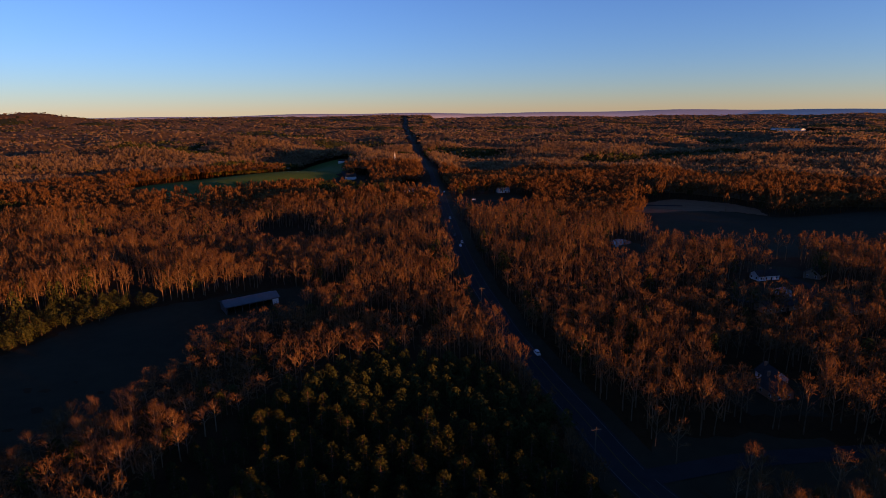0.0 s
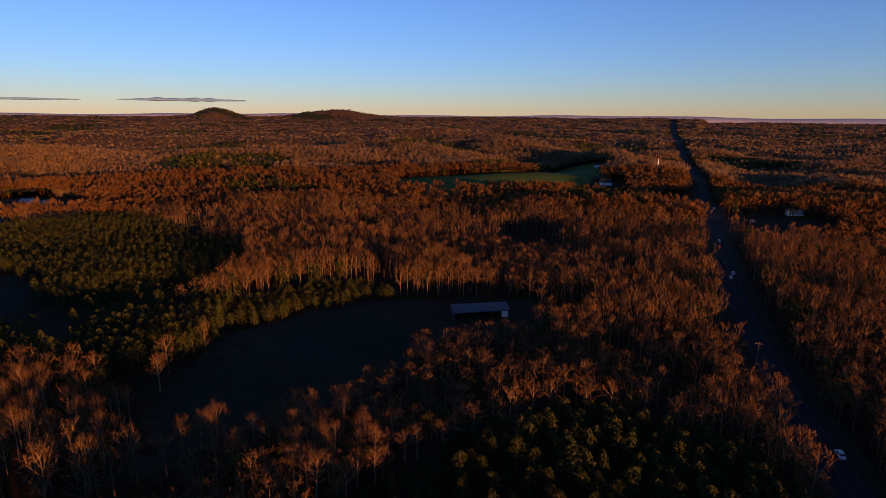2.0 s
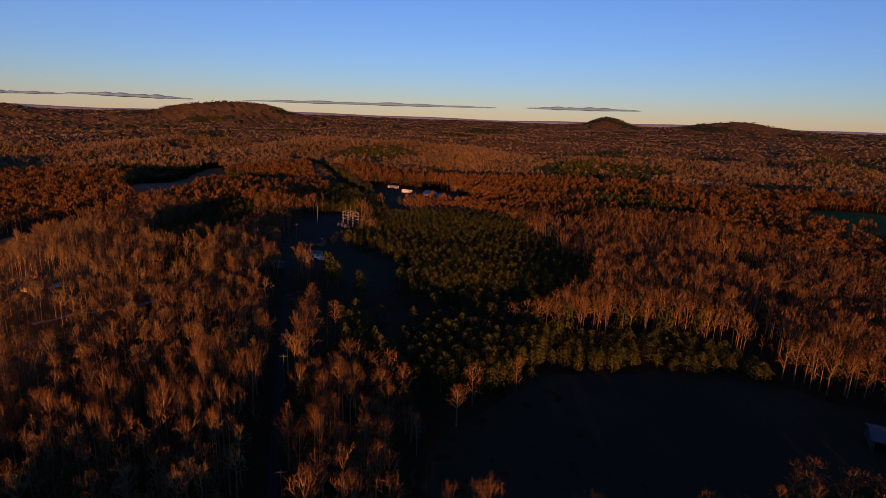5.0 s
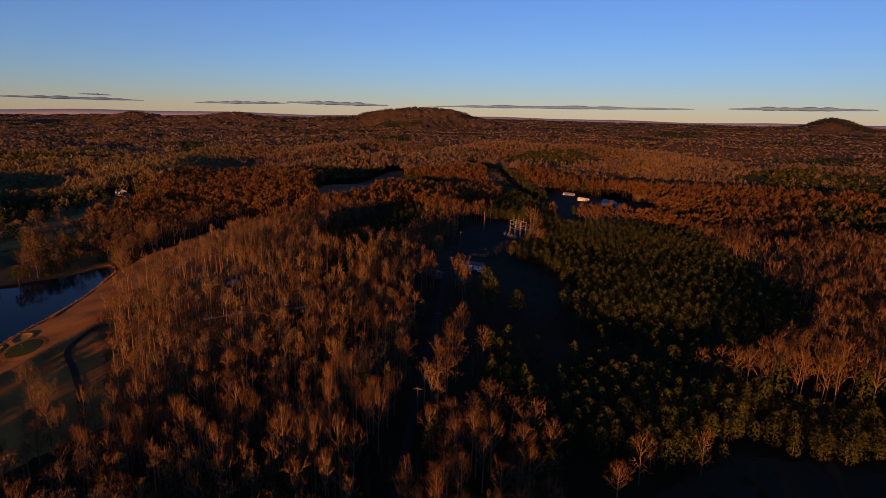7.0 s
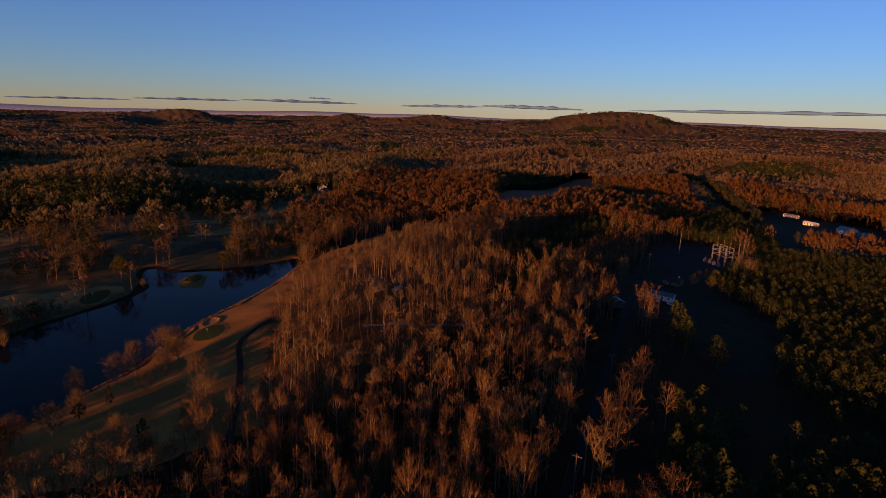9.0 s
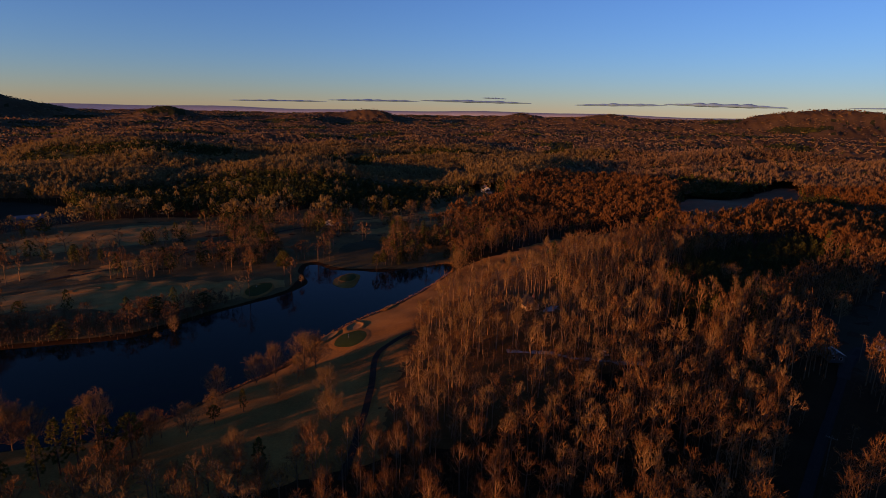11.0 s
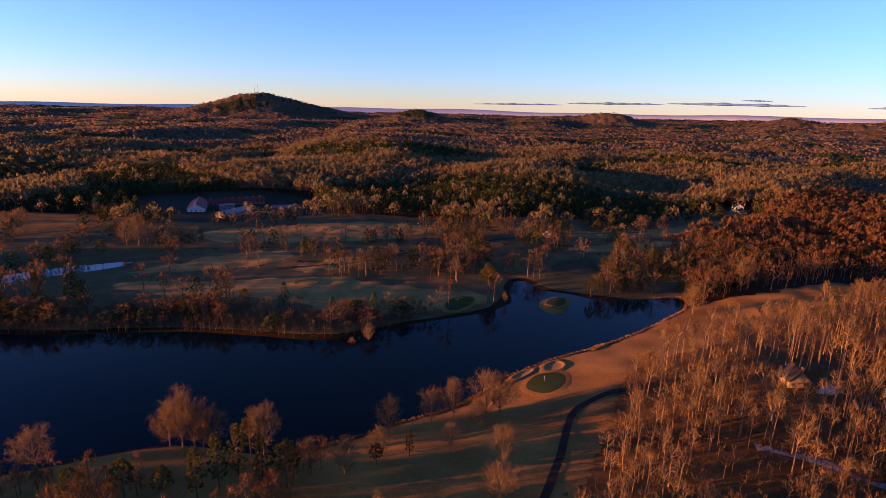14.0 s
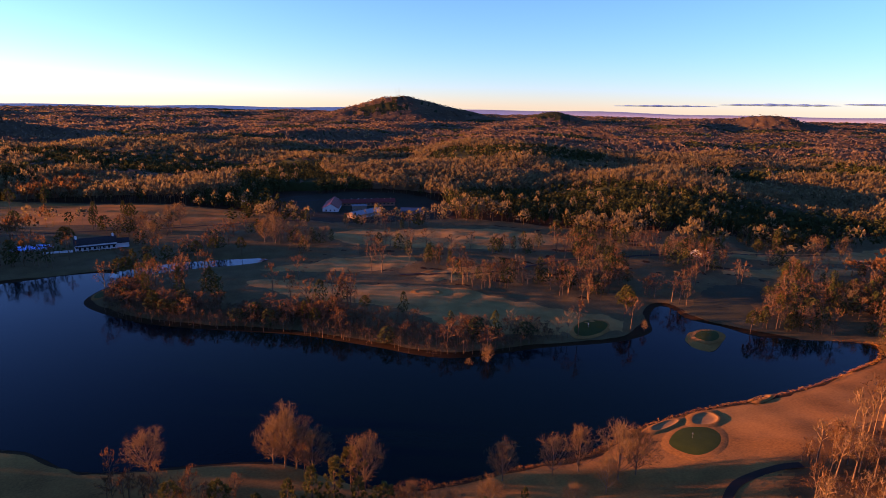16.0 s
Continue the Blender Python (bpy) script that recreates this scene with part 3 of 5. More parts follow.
def pine(seed, tall, spread, bare, clumps=76, needles=18, size=0.75):
    """A loblolly pine: (trunk and limbs, needles). Each clump is a puff of needles, which points up and out."""
    r = np.random.default_rng(seed)
    base = tall * 0.012 + 0.05
    wood = [tube([(0, 0, -0.6, base), (0.1, 0, tall * 0.5, base * 0.7), (0, 0, tall * 0.95, 0.03)], 5)]
    leaf = []
    for k in range(clumps):
        u = (k + r.uniform(0, 1)) / clumps
        z = tall * (bare + (0.97 - bare) * u)
        reach = spread * math.sqrt(max(0.0, 1 - u ** 1.7)) * min(1, 0.65 + 1.6 * u) * r.uniform(0.55, 1.0)
        a = k * 2.4 + r.uniform(-0.5, 0.5)
        c = np.array([reach * math.cos(a), reach * math.sin(a), z])
        if reach > 0.8:
            wood.append(slivers(np.array([[0, 0, z - 0.3 * reach]]), c[None], np.array([0.12]), r))
        w = r.normal(0, 1, (needles, 3)) + np.array([math.cos(a) * 0.7, math.sin(a) * 0.7, 0.9]) * 0.8
        w /= np.linalg.norm(w, axis=1)[:, None]
        b = c + r.normal(0, 0.28 * size, (needles, 3)) - w * 0.2 * size
        leaf.append(slivers(b, b + w * size * r.uniform(0.6, 1.0, needles)[:, None], np.full(needles, size * 0.4), r))
    return joined(wood), joined(leaf)


def shell_tree(seed, n, size, bare=0.3, trunk=True):
    """A far leafless tree, one metre high and one metre in crown radius: patches of twigs that lie round an uneven, egg-shaped crown."""
    r = np.random.default_rng(seed)
    k = np.arange(n)
    a, up = k * 2.399963 + r.uniform(-0.5, 0.5, n), np.radians(-30 + 118 * ((k + 0.5) / n) ** 0.85)
    way = np.stack([np.cos(a) * np.cos(up), np.sin(a) * np.cos(up), np.sin(up)], 1)
    mid = bare + 0.42 * (1 - bare)
    lump = (1 + 0.2 * np.sin(3 * a + r.uniform(0, 6)) * np.cos(up)) * r.uniform(0.68, 1.05, n)
    c = way * lump[:, None] * np.stack([np.full(n, 0.86), np.full(n, 0.86), np.where(up > 0, 0.95 - mid, mid - bare)], 1) + [0, 0, mid]
    e2 = way * 0.55 + [0, 0, 0.45] + r.normal(0, 0.4, (n, 3))
    e2 /= np.linalg.norm(e2, axis=1)[:, None]
    e1 = np.cross(e2, r.normal(size=(n, 3)))
    e1 /= np.linalg.norm(e1, axis=1)[:, None]
    s = (size * r.uniform(0.7, 1.35, n))[:, None] * np.array([1, 1, 0.42])
    v = np.stack([c - e1 * s * 0.42 - e2 * s * 0.42, c + e1 * s * 0.42 - e2 * s * 0.42, c + e2 * s * 0.68], 1).reshape(-1, 3)
    f = np.arange(3 * n).reshape(-1, 3)
    if trunk:
        v, f = joined([(v, f), (np.array([[-0.04, 0, -0.03], [0.04, 0, -0.03], [0, 0, 0.7], [0, -0.04, -0.03], [0, 0.04, -0.03], [0, 0, 0.7]]), np.arange(6).reshape(2, 3))])
    return v, f


def low_hardwood(seed, n, width, trunk=True):
    """A tree of few triangles, one metre high and one metre in crown radius."""
    r = np.random.default_rng(seed)
    a, u = r.uniform(0, 2 * np.pi, n), r.uniform(0, 1, n)
    rad = np.sqrt(r.uniform(0, 1, n))
    core = np.stack([0.62 * rad * np.cos(a), 0.62 * rad * np.sin(a), 0.5 + 0.36 * u * np.sqrt(1 - 0.8 * rad ** 2)], 1)
    way = np.stack([rad * np.cos(a), rad * np.sin(a), 0.35 + 0.4 * u], 1) + r.normal(0, 0.45, (n, 3))
    way /= np.linalg.norm(way, axis=1)[:, None]
    tip = core + way * r.uniform(0.22, 0.46, n)[:, None] * [1, 1, 0.5]
    side = np.cross(way, r.normal(size=way.shape)) * [1, 1, 0.3]
    side *= (width / np.linalg.norm(side, axis=1))[:, None] / 2
    v = np.stack([core - side, core + side, tip], 1).reshape(-1, 3)
    f = np.arange(len(v)).reshape(-1, 3)
    if trunk:
        v, f = joined([(v, f), (np.array([[-0.045, 0, -0.03], [0.045, 0, -0.03], [0, 0, 0.8], [0, -0.045, -0.03], [0, 0.045, -0.03], [0, 0, 0.8]]), np.arange(6).reshape(2, 3))])
    return v, f


def unit(model, tall, spread):
    """A whole tree as one mesh of unit height and unit crown radius."""
    v, f = joined(model)
    return v / [spread, spread, tall], f, np.repeat([1, 0], [len(model[0][1]), len(model[1][1])])


def shell_pine(seed, n, size, bare=0.22):
    """A pine further off, one metre high and one metre in crown radius: tufts that lie like shingles round a blunt, lumpy cone, over a short trunk."""
    r = np.random.default_rng(seed)
    k = np.arange(n)
    a, u = k * 2.399963 + r.uniform(-0.4, 0.4, n), ((k + r.uniform(0, 1, n)) / n)
    rad = np.sqrt(1 - u ** 1.8) * np.minimum(1, 0.6 + 2 * u) * (1 + 0.22 * np.sin(2 * a + 9 * u + r.uniform(0, 6))) * r.uniform(0.66, 1.0, n)
    c = np.stack([rad * np.cos(a), rad * np.sin(a), bare + (0.95 - bare) * u], 1)
    face = np.stack([np.cos(a), np.sin(a), 0.25 + 0.8 * u], 1) + r.normal(0, 0.42, (n, 3))
    e1 = np.cross(face, r.normal(size=(n, 3)))
    e1 /= np.linalg.norm(e1, axis=1)[:, None]
    e2 = np.cross(face, e1)
    e2 /= np.linalg.norm(e2, axis=1)[:, None]
    s = (size * r.uniform(0.7, 1.3, n))[:, None] * np.array([1, 1, 0.3])
    v = np.stack([c - e1 * s * 0.6 - e2 * s * 0.4, c + e1 * s * 0.6 - e2 * s * 0.4, c + e2 * s * 0.8], 1).reshape(-1, 3)
    stem = np.array([[-0.05, 0, -0.04], [0.05, 0, -0.04], [0, 0, 0.8], [0, -0.05, -0.04], [0, 0.05, -0.04], [0, 0, 0.8]])
    v, f = joined([(v, np.arange(3 * n).reshape(-1, 3)), (stem, np.arange(6).reshape(2, 3))])
    return v, f, np.repeat([0, 1], [n, 2])


def wood_of(name, models, x, y, tall, spread, material, label, category, bark=TRUNK):
    """Many small trees in one mesh, each a turned and scaled copy of one of the models."""
    z = height(x, y)
    turn = rng.uniform(0, 2 * np.pi, len(x))
    pick = rng.integers(0, len(models), len(x))
    pieces, slots = [], []
    for k, (v, f, *kinds) in enumerate(models):
        m = pick == k
        if not m.any():
            continue
        c, s = np.cos(turn[m])[:, None], np.sin(turn[m])[:, None]
        vx = (v[None, :, 0] * c - v[None, :, 1] * s) * spread[m][:, None] + x[m][:, None]
        vy = (v[None, :, 0] * s + v[None, :, 1] * c) * spread[m][:, None] + y[m][:, None]
        vz = v[None, :, 2] * tall[m][:, None] + z[m][:, None]
        vv = np.stack([vx, vy, vz], -1).reshape(-1, 3)
        ff = (f[None] + (np.arange(m.sum()) * len(v))[:, None, None]).reshape(-1, 3)
        pieces.append((vv, ff))
        slots.append(np.tile(kinds[0] if kinds else np.zeros(len(f), int), int(m.sum())))
    vv, ff = joined(pieces)
    return tagged(mesh_from(name, vv, ff, material, None, np.concatenate(slots), [material, bark]), label, category, kind="stuff")


def scatter(spacing, r0, r1, h0=-46, h1=205, loose=0.48):
    """Jittered places between two ranges and two headings, seen from the middle of the place."""
    n = int(2 * r1 / spacing) + 1
    g = (np.arange(n) - n / 2) * spacing
    x, y = (a.ravel() for a in np.meshgrid(g, g))
    x, y = x + rng.uniform(-loose, loose, x.size) * spacing, y + rng.uniform(-loose, loose, x.size) * spacing
    r = np.hypot(x, y)
    heading = np.degrees(np.arctan2(-x, y))
    heading = np.where(heading < h0, heading + 360, heading)
    keep = (r >= r0) & (r < r1) & (heading < h1)
    return x[keep] + CX, y[keep] + CY


def waves(x, y, size):
    """A smooth random field between about -1 and 1."""
    u, v = x / size, y / size
    return (np.sin(u + 1.7 * np.sin(v * 0.7 + 1)) + np.sin(v * 1.1 + 1.5 * np.sin(u * 0.8 + 2)) + np.sin(0.7 * (u + v) + np.sin(u - v))) / 2.6


def clear_of(x, y):
    """Whether a tree may stand there: off the water, grass, roads and yards."""
    x, y = x + 5 * waves(y, x, 6.3), y + 5 * waves(x, y, 5.1)
    ok = ~inside(LAKE, x, y) & ~inside(POND, x, y) & ~inside(FARPOND, x, y)
    near = np.hypot(x - CX, y - CY) < 900
    ok[near] &= edge_distance(LAKE, x[near], y[near]) > 6
    for f in [BANK, MARSH, POND_LAWN, FIELD, CLEARCUT, REDBANK, YARD, FARMYARD, *MEADOWS, *LOTS, *FAIRWAYS]:
        ok &= ~inside(f, x, y)
    ok &= edge_distance(ROAD, x, y, False) > np.where(y < 700, 11.5, 16)
    ok &= (edge_distance(LANE, x, y, False) > 7.0) & (edge_distance(CORRIDOR, x, y, False) > 9.0)
    return ok


def piney(x, y):
    """Whether a place lies in a pine stand."""
    m = np.zeros(x.shape, bool)
    for p in PINES:
        m |= inside(p, x, y)
    return m


def wild_pines(x, y):
    r = np.hypot(x - CX, y - CY)
    return (r > 480) & (waves(x + 300, y, 95) + 0.25 * waves(x, y, 31) > np.where(r > 900, 0.5, 0.7) - 0.42 * step(-150, -350, y) * step(1500, 1000, r))


def plant(spacing, r0, r1, tall, spread, pines=False, h0=-46, h1=205):
    """Places, kinds (pine or not), heights and crown radii of the trees in a ring of the plan."""
    x, y = scatter(spacing, r0, r1, h0, h1, 0.4 if pines else 0.48)
    ok = clear_of(x, y) & (piney(x, y) == pines)
    course = inside(COURSE, x, y)
    dense = waves(x, y, 14) > np.where(x < -420, -0.3, np.where(y > -300, -0.05, np.where(x > -300, 0.2, -0.35)))
    shore = (edge_distance(LAKE, x, y) < 24) & (x > -330) & (y < -140) & (x < -140)
    ok &= ~course | (dense & (rng.uniform(0, 1, x.size) < 0.42)) | shore
    ok &= (waves(x, y, 44) > -0.9) & (waves(x, y, 9.5) + 0.5 * waves(y, x, 23) > np.where(pines | (r0 > 500), -9, -0.72))
    ok &= ~((x < -150) & (x > -480) & (y < 112) & (y > -40) & (rng.uniform(0, 1, x.size) < 0.12))
    scrub = inside(SCRUB, x, y) & (edge_distance(LANE, x, y, False) > 14)
    ok &= ~scrub | (rng.uniform(0, 1, x.size) < (0.7 if pines else 0.16))
    ok &= ~inside(PINES[0], x, y) | (waves(x, y, 11) > -0.85)
    ok &= ~inside(GAP, x, y) | (rng.uniform(0, 1, x.size) < 0.62)
    ok &= ~inside(OAKS, x, y) | (rng.uniform(0, 1, x.size) < np.where(x < -380, 0.75, 1.0))
    x, y = x[ok], y[ok]
    p = np.full(x.shape, True) if pines else wild_pines(x, y) ^ (rng.uniform(0, 1, x.size) < np.where((x < -185) & (x > -480) & (y < 112) & (y > -40), 0.015, np.where(course[ok] & (y < -150), 0.28, 0.06)))
    t = rng.uniform(0.82, 1.1, x.size) * tall * (1 + np.where(piney(x, y), 0.06, 0.2) * np.tanh(2.2 * waves(x + 90, y, 52)) + np.where(piney(x, y), 0.08, 0.12) * waves(x, y, 13))
    t *= np.where(p & ~pines, 0.85, 1.0) * np.where(shore[ok], 0.5, np.where(course[ok], 0.92, 1.0))
    s = rng.uniform(0.75, 1.25, x.size) * spread * np.where(p & ~pines, 0.75, 1.0) * np.where(p & inside(SCRUB, x, y), 1.25, 1.0)
    slim = (x < -185) & (x > -480) & (y < 112) & (y > -40) & ~p
    s *= np.where(slim, 0.9, 1.0) * np.where(course[ok], 1.3, 1.0)
    t *= np.where(slim, 1.05, 1.0) * np.where((x > -135) & (x < -58) & (y > 100) & (y < 275), 0.66, 1.0)
    t *= np.where((x > -80) & (x < 40) & (y > 90) & (y < 215) & p, 0.95, 1.0) * np.where(inside(GAP, x, y), 0.8, 1.0) * np.where(p & inside(SCRUB, x, y), 1.5, 1.0) * np.where(p & inside(PINES[1], x, y), 0.7, 1.0)
    return x, y, p, t, s


MID_HARD = [unit(hardwood(80 + k, 18, 4.6, b, 10, 4, 5, 0.2, 3), 18, 4.6) for k, b in enumerate((0.36, 0.44, 0.3, 0.4, 0.28, 0.48))]
MID_PINE = [shell_pine(k + 90, 165, 0.205, b) for k, b in enumerate((0.16, 0.24, 0.12, 0.2, 0.28))]
FAR_HARD = [unit(hardwood(30 + k, 18, 4.6, b, 8, 4, 4, 0.27, 3), 18, 4.6) for k, b in enumerate((0.36, 0.44, 0.3, 0.4))]
BACK_HARD = [unit(hardwood(36 + k, 18, 4.8, b, 7, 2, 5, 0.36, 3), 18, 4.8) for k, b in enumerate((0.36, 0.42, 0.3, 0.26))]
FAR_PINE = [shell_pine(k + 25, 112, 0.215, b) for k, b in enumerate((0.2, 0.28, 0.15, 0.24))]
DIM_HARD = [shell_tree(k + 40, 32, 0.35) for k in range(8)]
DIM_PINE = [shell_pine(k + 50, 34, 0.4) for k in range(5)]
FAINT_HARD = [shell_tree(k + 60, 14, 0.5, 0.3, False) for k in range(10)]
FAINT_PINE = [shell_pine(k + 70, 10, 0.8) for k in range(5)]

NEAR_HARD = [hardwood(101 + k, t, s, b) for k, (t, s, b) in enumerate([(20, 5.0, 0.36), (22, 5.4, 0.4), (18, 4.8, 0.3), (21, 4.2, 0.45), (16, 4.8, 0.28), (23, 4.8, 0.46)])]
NEAR_PINE = [pine(201 + k, t, s, b) for k, (t, s, b) in enumerate([(13, 3.3, 0.1), (15, 3.2, 0.2), (11, 3.4, 0.06), (14, 3.0, 0.15)])]


SLIM = rounded([(-185, 112), (-480, 112), (-480, -40), (-185, -40)], 6)
SLIM_HARD = [hardwood(151 + k, t, s, b, 10, 5, 8) for k, (t, s, b) in enumerate([(20, 3.2, 0.5), (18, 2.8, 0.56), (21, 3.6, 0.46)])]
SLIM_MID = [unit(hardwood(161 + k, 19, 3.2, b, 9, 5, 7, 0.12, 3), 19, 3.2) for k, b in enumerate((0.5, 0.58, 0.44, 0.54))]


def tree_models(models, name, bark, leaf, label, category, group):
    """The model trees, each an Empty with trunk and crown; the first copies stand where the wood begins."""
    out = []
    for wood, crown in models:
        root = new(name)
        mesh_from("trunk", *wood, bark, root)
        mesh_from("crown", *crown, leaf, root)
        out.append(tagged(root, label, category, group))
    return out


def stand(models, x, y, s, used, wide=None):
    """Set model trees at places, scaled by s, and by wide across."""
    for a, b, c, w in zip(x, y, s, s if wide is None else wide):
        k = int(rng.integers(0, len(models)))
        m = pose(a, b, ground_at(a, b), 0, 0, float(rng.uniform(0, 360))) @ Matrix.Diagonal((w, w, c, 1))
        if k in used:
            made = copy_thing(models[k], m)
            made.matrix_basis = m
        else:
            models[k].matrix_basis = m
            used.add(k)


thick = plant(8.5, 0, 400, 16.5, 5.0, h0=60, h1=140)
low = inside(rounded([(-180, 112), (-420, 112), (-385, 60), (-376, 34), (-352, 20), (-372, -6), (-345, -22), (-306, -4), (-267, 12), (-225, 22), (-185, 30)], 4), *thick[:2])
thick = tuple(a[low] for a in thick)
# trees that can be told apart, along the nearest stretch of the plan
x, y, p, t, s = (np.concatenate(c) for c in zip(plant(6.3, 0, 520, 18.6, 5.2, h0=-78), plant(5.9, 0, 1100, 10.5, 3.1, True, -82), thick))
reach = edge_distance(np.array([(90.0, 120), (0, 130), (-60, 150), (-120, 165), (-165, 150), (-205, 110), (-225, 60), (-240, 0), (-215, -60)]), x, y, False)
order = np.argsort(reach)
hard_near = [i for i in order if not p[i]][:270]
pine_near = [i for i in order if p[i]][:200]
oaks = tree_models(NEAR_HARD, "bare_tree", BARK, TWIG, "tall leafless hardwood with pale trunk and twiggy crown", "tree", "bare hardwood trees")
pines = tree_models(NEAR_PINE, "pine_tree", PINEBARK, NEEDLE, "evergreen pine with clumped yellow-green needles", "tree", "pine trees")
slim = inside(SLIM, x, y) & ~p & ((rng.uniform(0, 1, x.size) < np.where(inside(OAKS, x, y), 0.75, 0.5)))
slender = tree_models(SLIM_HARD, "slender_tree", BARK, TWIG, "slender leafless hardwood with a long pale bare trunk", "tree", "slender hardwood trees")
hard_slim, hard_near = [i for i in hard_near if slim[i]], [i for i in hard_near if not slim[i]]
stand(oaks, x[hard_near], y[hard_near], t[hard_near] / 20, set(), s[hard_near] / 5.3)
stand(slender, x[hard_slim], y[hard_slim], t[hard_slim] / 20, set(), s[hard_slim] / 4.8)
stand(pines, x[pine_near], y[pine_near], t[pine_near] / 13.5, set(), t[pine_near] / 11.0)
rest = np.ones(len(x), bool)
rest[hard_near] = rest[hard_slim] = rest[pine_near] = False
mid = reach < 150
WOODS = "leafless winter hardwood forest lit orange at the tops"
STANDS = "stand of dark green pines"
wood_of("slender_wood", SLIM_MID, *(a[rest & slim] for a in (x, y, t, s * 0.78)), PALETWIG, "slender leafless oaks with long pale trunks on the rise", "woodland", BARK)
wood_of("woodland", MID_HARD, *(a[rest & ~p & mid & ~slim] for a in (x, y, t, s)), TWIG, WOODS, "woodland")
wood_of("pine_stand", MID_PINE, *(a[rest & p & mid] for a in (x, y, t, s)), NEEDLE, STANDS, "pine wood")
back = reach > 270
wood_of("woodland", FAR_HARD, *(a[rest & ~p & ~mid & ~back & ~slim] for a in (x, y, t, s)), TWIG, WOODS, "woodland")
wood_of("woodland", BACK_HARD, *(a[rest & ~p & back & ~slim] for a in (x, y, t, s)), TWIG, WOODS, "woodland")
wood_of("pine_stand", FAR_PINE, *(a[rest & p & ~mid] for a in (x, y, t, s)), NEEDLE, STANDS, "pine wood")
for name, spacing, r0, r1, hm, pm, tall, spread, mh in (
        ("woodland", 8.2, 520, 900, DIM_HARD, DIM_PINE, 18, 5.6, TWIG),
        ("distant_woodland", 9.2, 900, 1500, FAINT_HARD, FAINT_PINE, 17, 6.2, FARWOOD)):
    x, y, p, t, s = plant(spacing, r0, r1, tall, spread, h0=-62 if r0 < 900 else -50)
    grey = (y < -150) & ~p
    wood_of(name, hm, *(a[~p & ~grey] for a in (x, y, t, s)), mh, "leafless winter forest stretching to the horizon", "woodland")
    wood_of(name, hm, *(a[grey] for a in (x, y, t, s)), GREYTWIG, "greyish leafless winter forest beyond the golf course", "woodland")
    wood_of("distant_pines" if r0 > 900 else "pine_stand", pm, *(a[p] for a in (x, y, t, s)), NEEDLE, "dark green pine stands among bare woods", "pine wood")


def canopy(r0, r1, grow=1.0085, turn=0.145, up=10.5, jag=4.5):
    """The closed, jagged roof of the woods that run on to the horizon."""
    r = r0 * grow ** np.arange(int(math.log(r1 / r0) / math.log(grow)) + 1)
    h = np.radians(np.arange(-52.0, 206.0, turn))
    rr, hh = np.meshgrid(r, h, indexing="ij")
    n, m = rr.shape
    rr = rr * (1 + rng.uniform(-0.4, 0.4, rr.shape) * (grow - 1))
    hh = hh + rng.uniform(-0.4, 0.4, rr.shape) * math.radians(turn)
    x, y = (CX - np.sin(hh) * rr).ravel(), (CY + np.cos(hh) * rr).ravel()
    bare = ~clear_of(x, y)
    up = up + rng.uniform(-jag, jag, x.size) + 2.5 * waves(x, y, 38)
    z = height(x, y) + np.where(bare, -2.5, up)
    z[:m] -= 14
    i, j = np.meshgrid(np.arange(n - 1), np.arange(m - 1), indexing="ij")
    q = np.stack([i * m + j, (i + 1) * m + j, (i + 1) * m + j + 1, i * m + j + 1], -1).reshape(-1, 4)
    f = np.concatenate([q[:, [0, 2, 1]], q[:, [0, 3, 2]]])
    f = f[~bare[f].any(axis=1)]
    evergreen = (wild_pines(x, y) ^ (rng.uniform(0, 1, x.size) < 0.04))[f[:, 0]]
    return tagged(mesh_from("distant_woodland", np.column_stack([x, y, z]), f, FARWOOD, None, evergreen.astype(int), [FARWOOD, NEEDLE]),
                  "closed leafless winter forest with dark pine stands reaching the horizon", "woodland", kind="stuff")


canopy(1480, 4840, 1.014, 0.26, 8.0, 3.6)
canopy(720, 1490, 1.013, 0.33, 8.5, 2.0)


def far_crowns(count, r0, r1):
    """Single upright sprays of twigs over the far canopy, as many to each range as the eye could tell apart."""
    r = r0 * (r1 / r0) ** rng.uniform(0, 1, count)
    h = np.radians(rng.uniform(-52, 206, count))
    x, y = CX - np.sin(h) * r, CY + np.cos(h) * r
    ok = clear_of(x, y)
    x, y, r = x[ok], y[ok], r[ok]
    n = len(x)
    wide = r * 0.002 * rng.uniform(0.6, 1.4, n)
    z = height(x, y) + 7 + 2.5 * waves(x, y, 38)
    a = rng.uniform(0, 2 * np.pi, n)
    flat = np.stack([np.cos(a), np.sin(a), np.zeros(n)], 1)
    base = np.stack([x, y, z + rng.uniform(-2, 3, n)], 1)
    tip = base + np.stack([rng.normal(0, 0.5, n) * wide, rng.normal(0, 0.5, n) * wide, rng.uniform(3.5, 7.5, n)], 1)
    v = np.stack([base - flat * wide[:, None] + [0, 0, 2], base + flat * wide[:, None] + [0, 0, 2], tip], 1).reshape(-1, 3)
    evergreen = wild_pines(x, y) ^ (rng.uniform(0, 1, n) < 0.04)
    return tagged(mesh_from("distant_woodland", v, np.arange(3 * n).reshape(-1, 3), FARWOOD, None, evergreen.astype(int), [FARWOOD, NEEDLE]),
                  "lit crowns of the leafless forest toward the horizon", "woodland", kind="stuff")


far_crowns(100000, 1450, 4840)
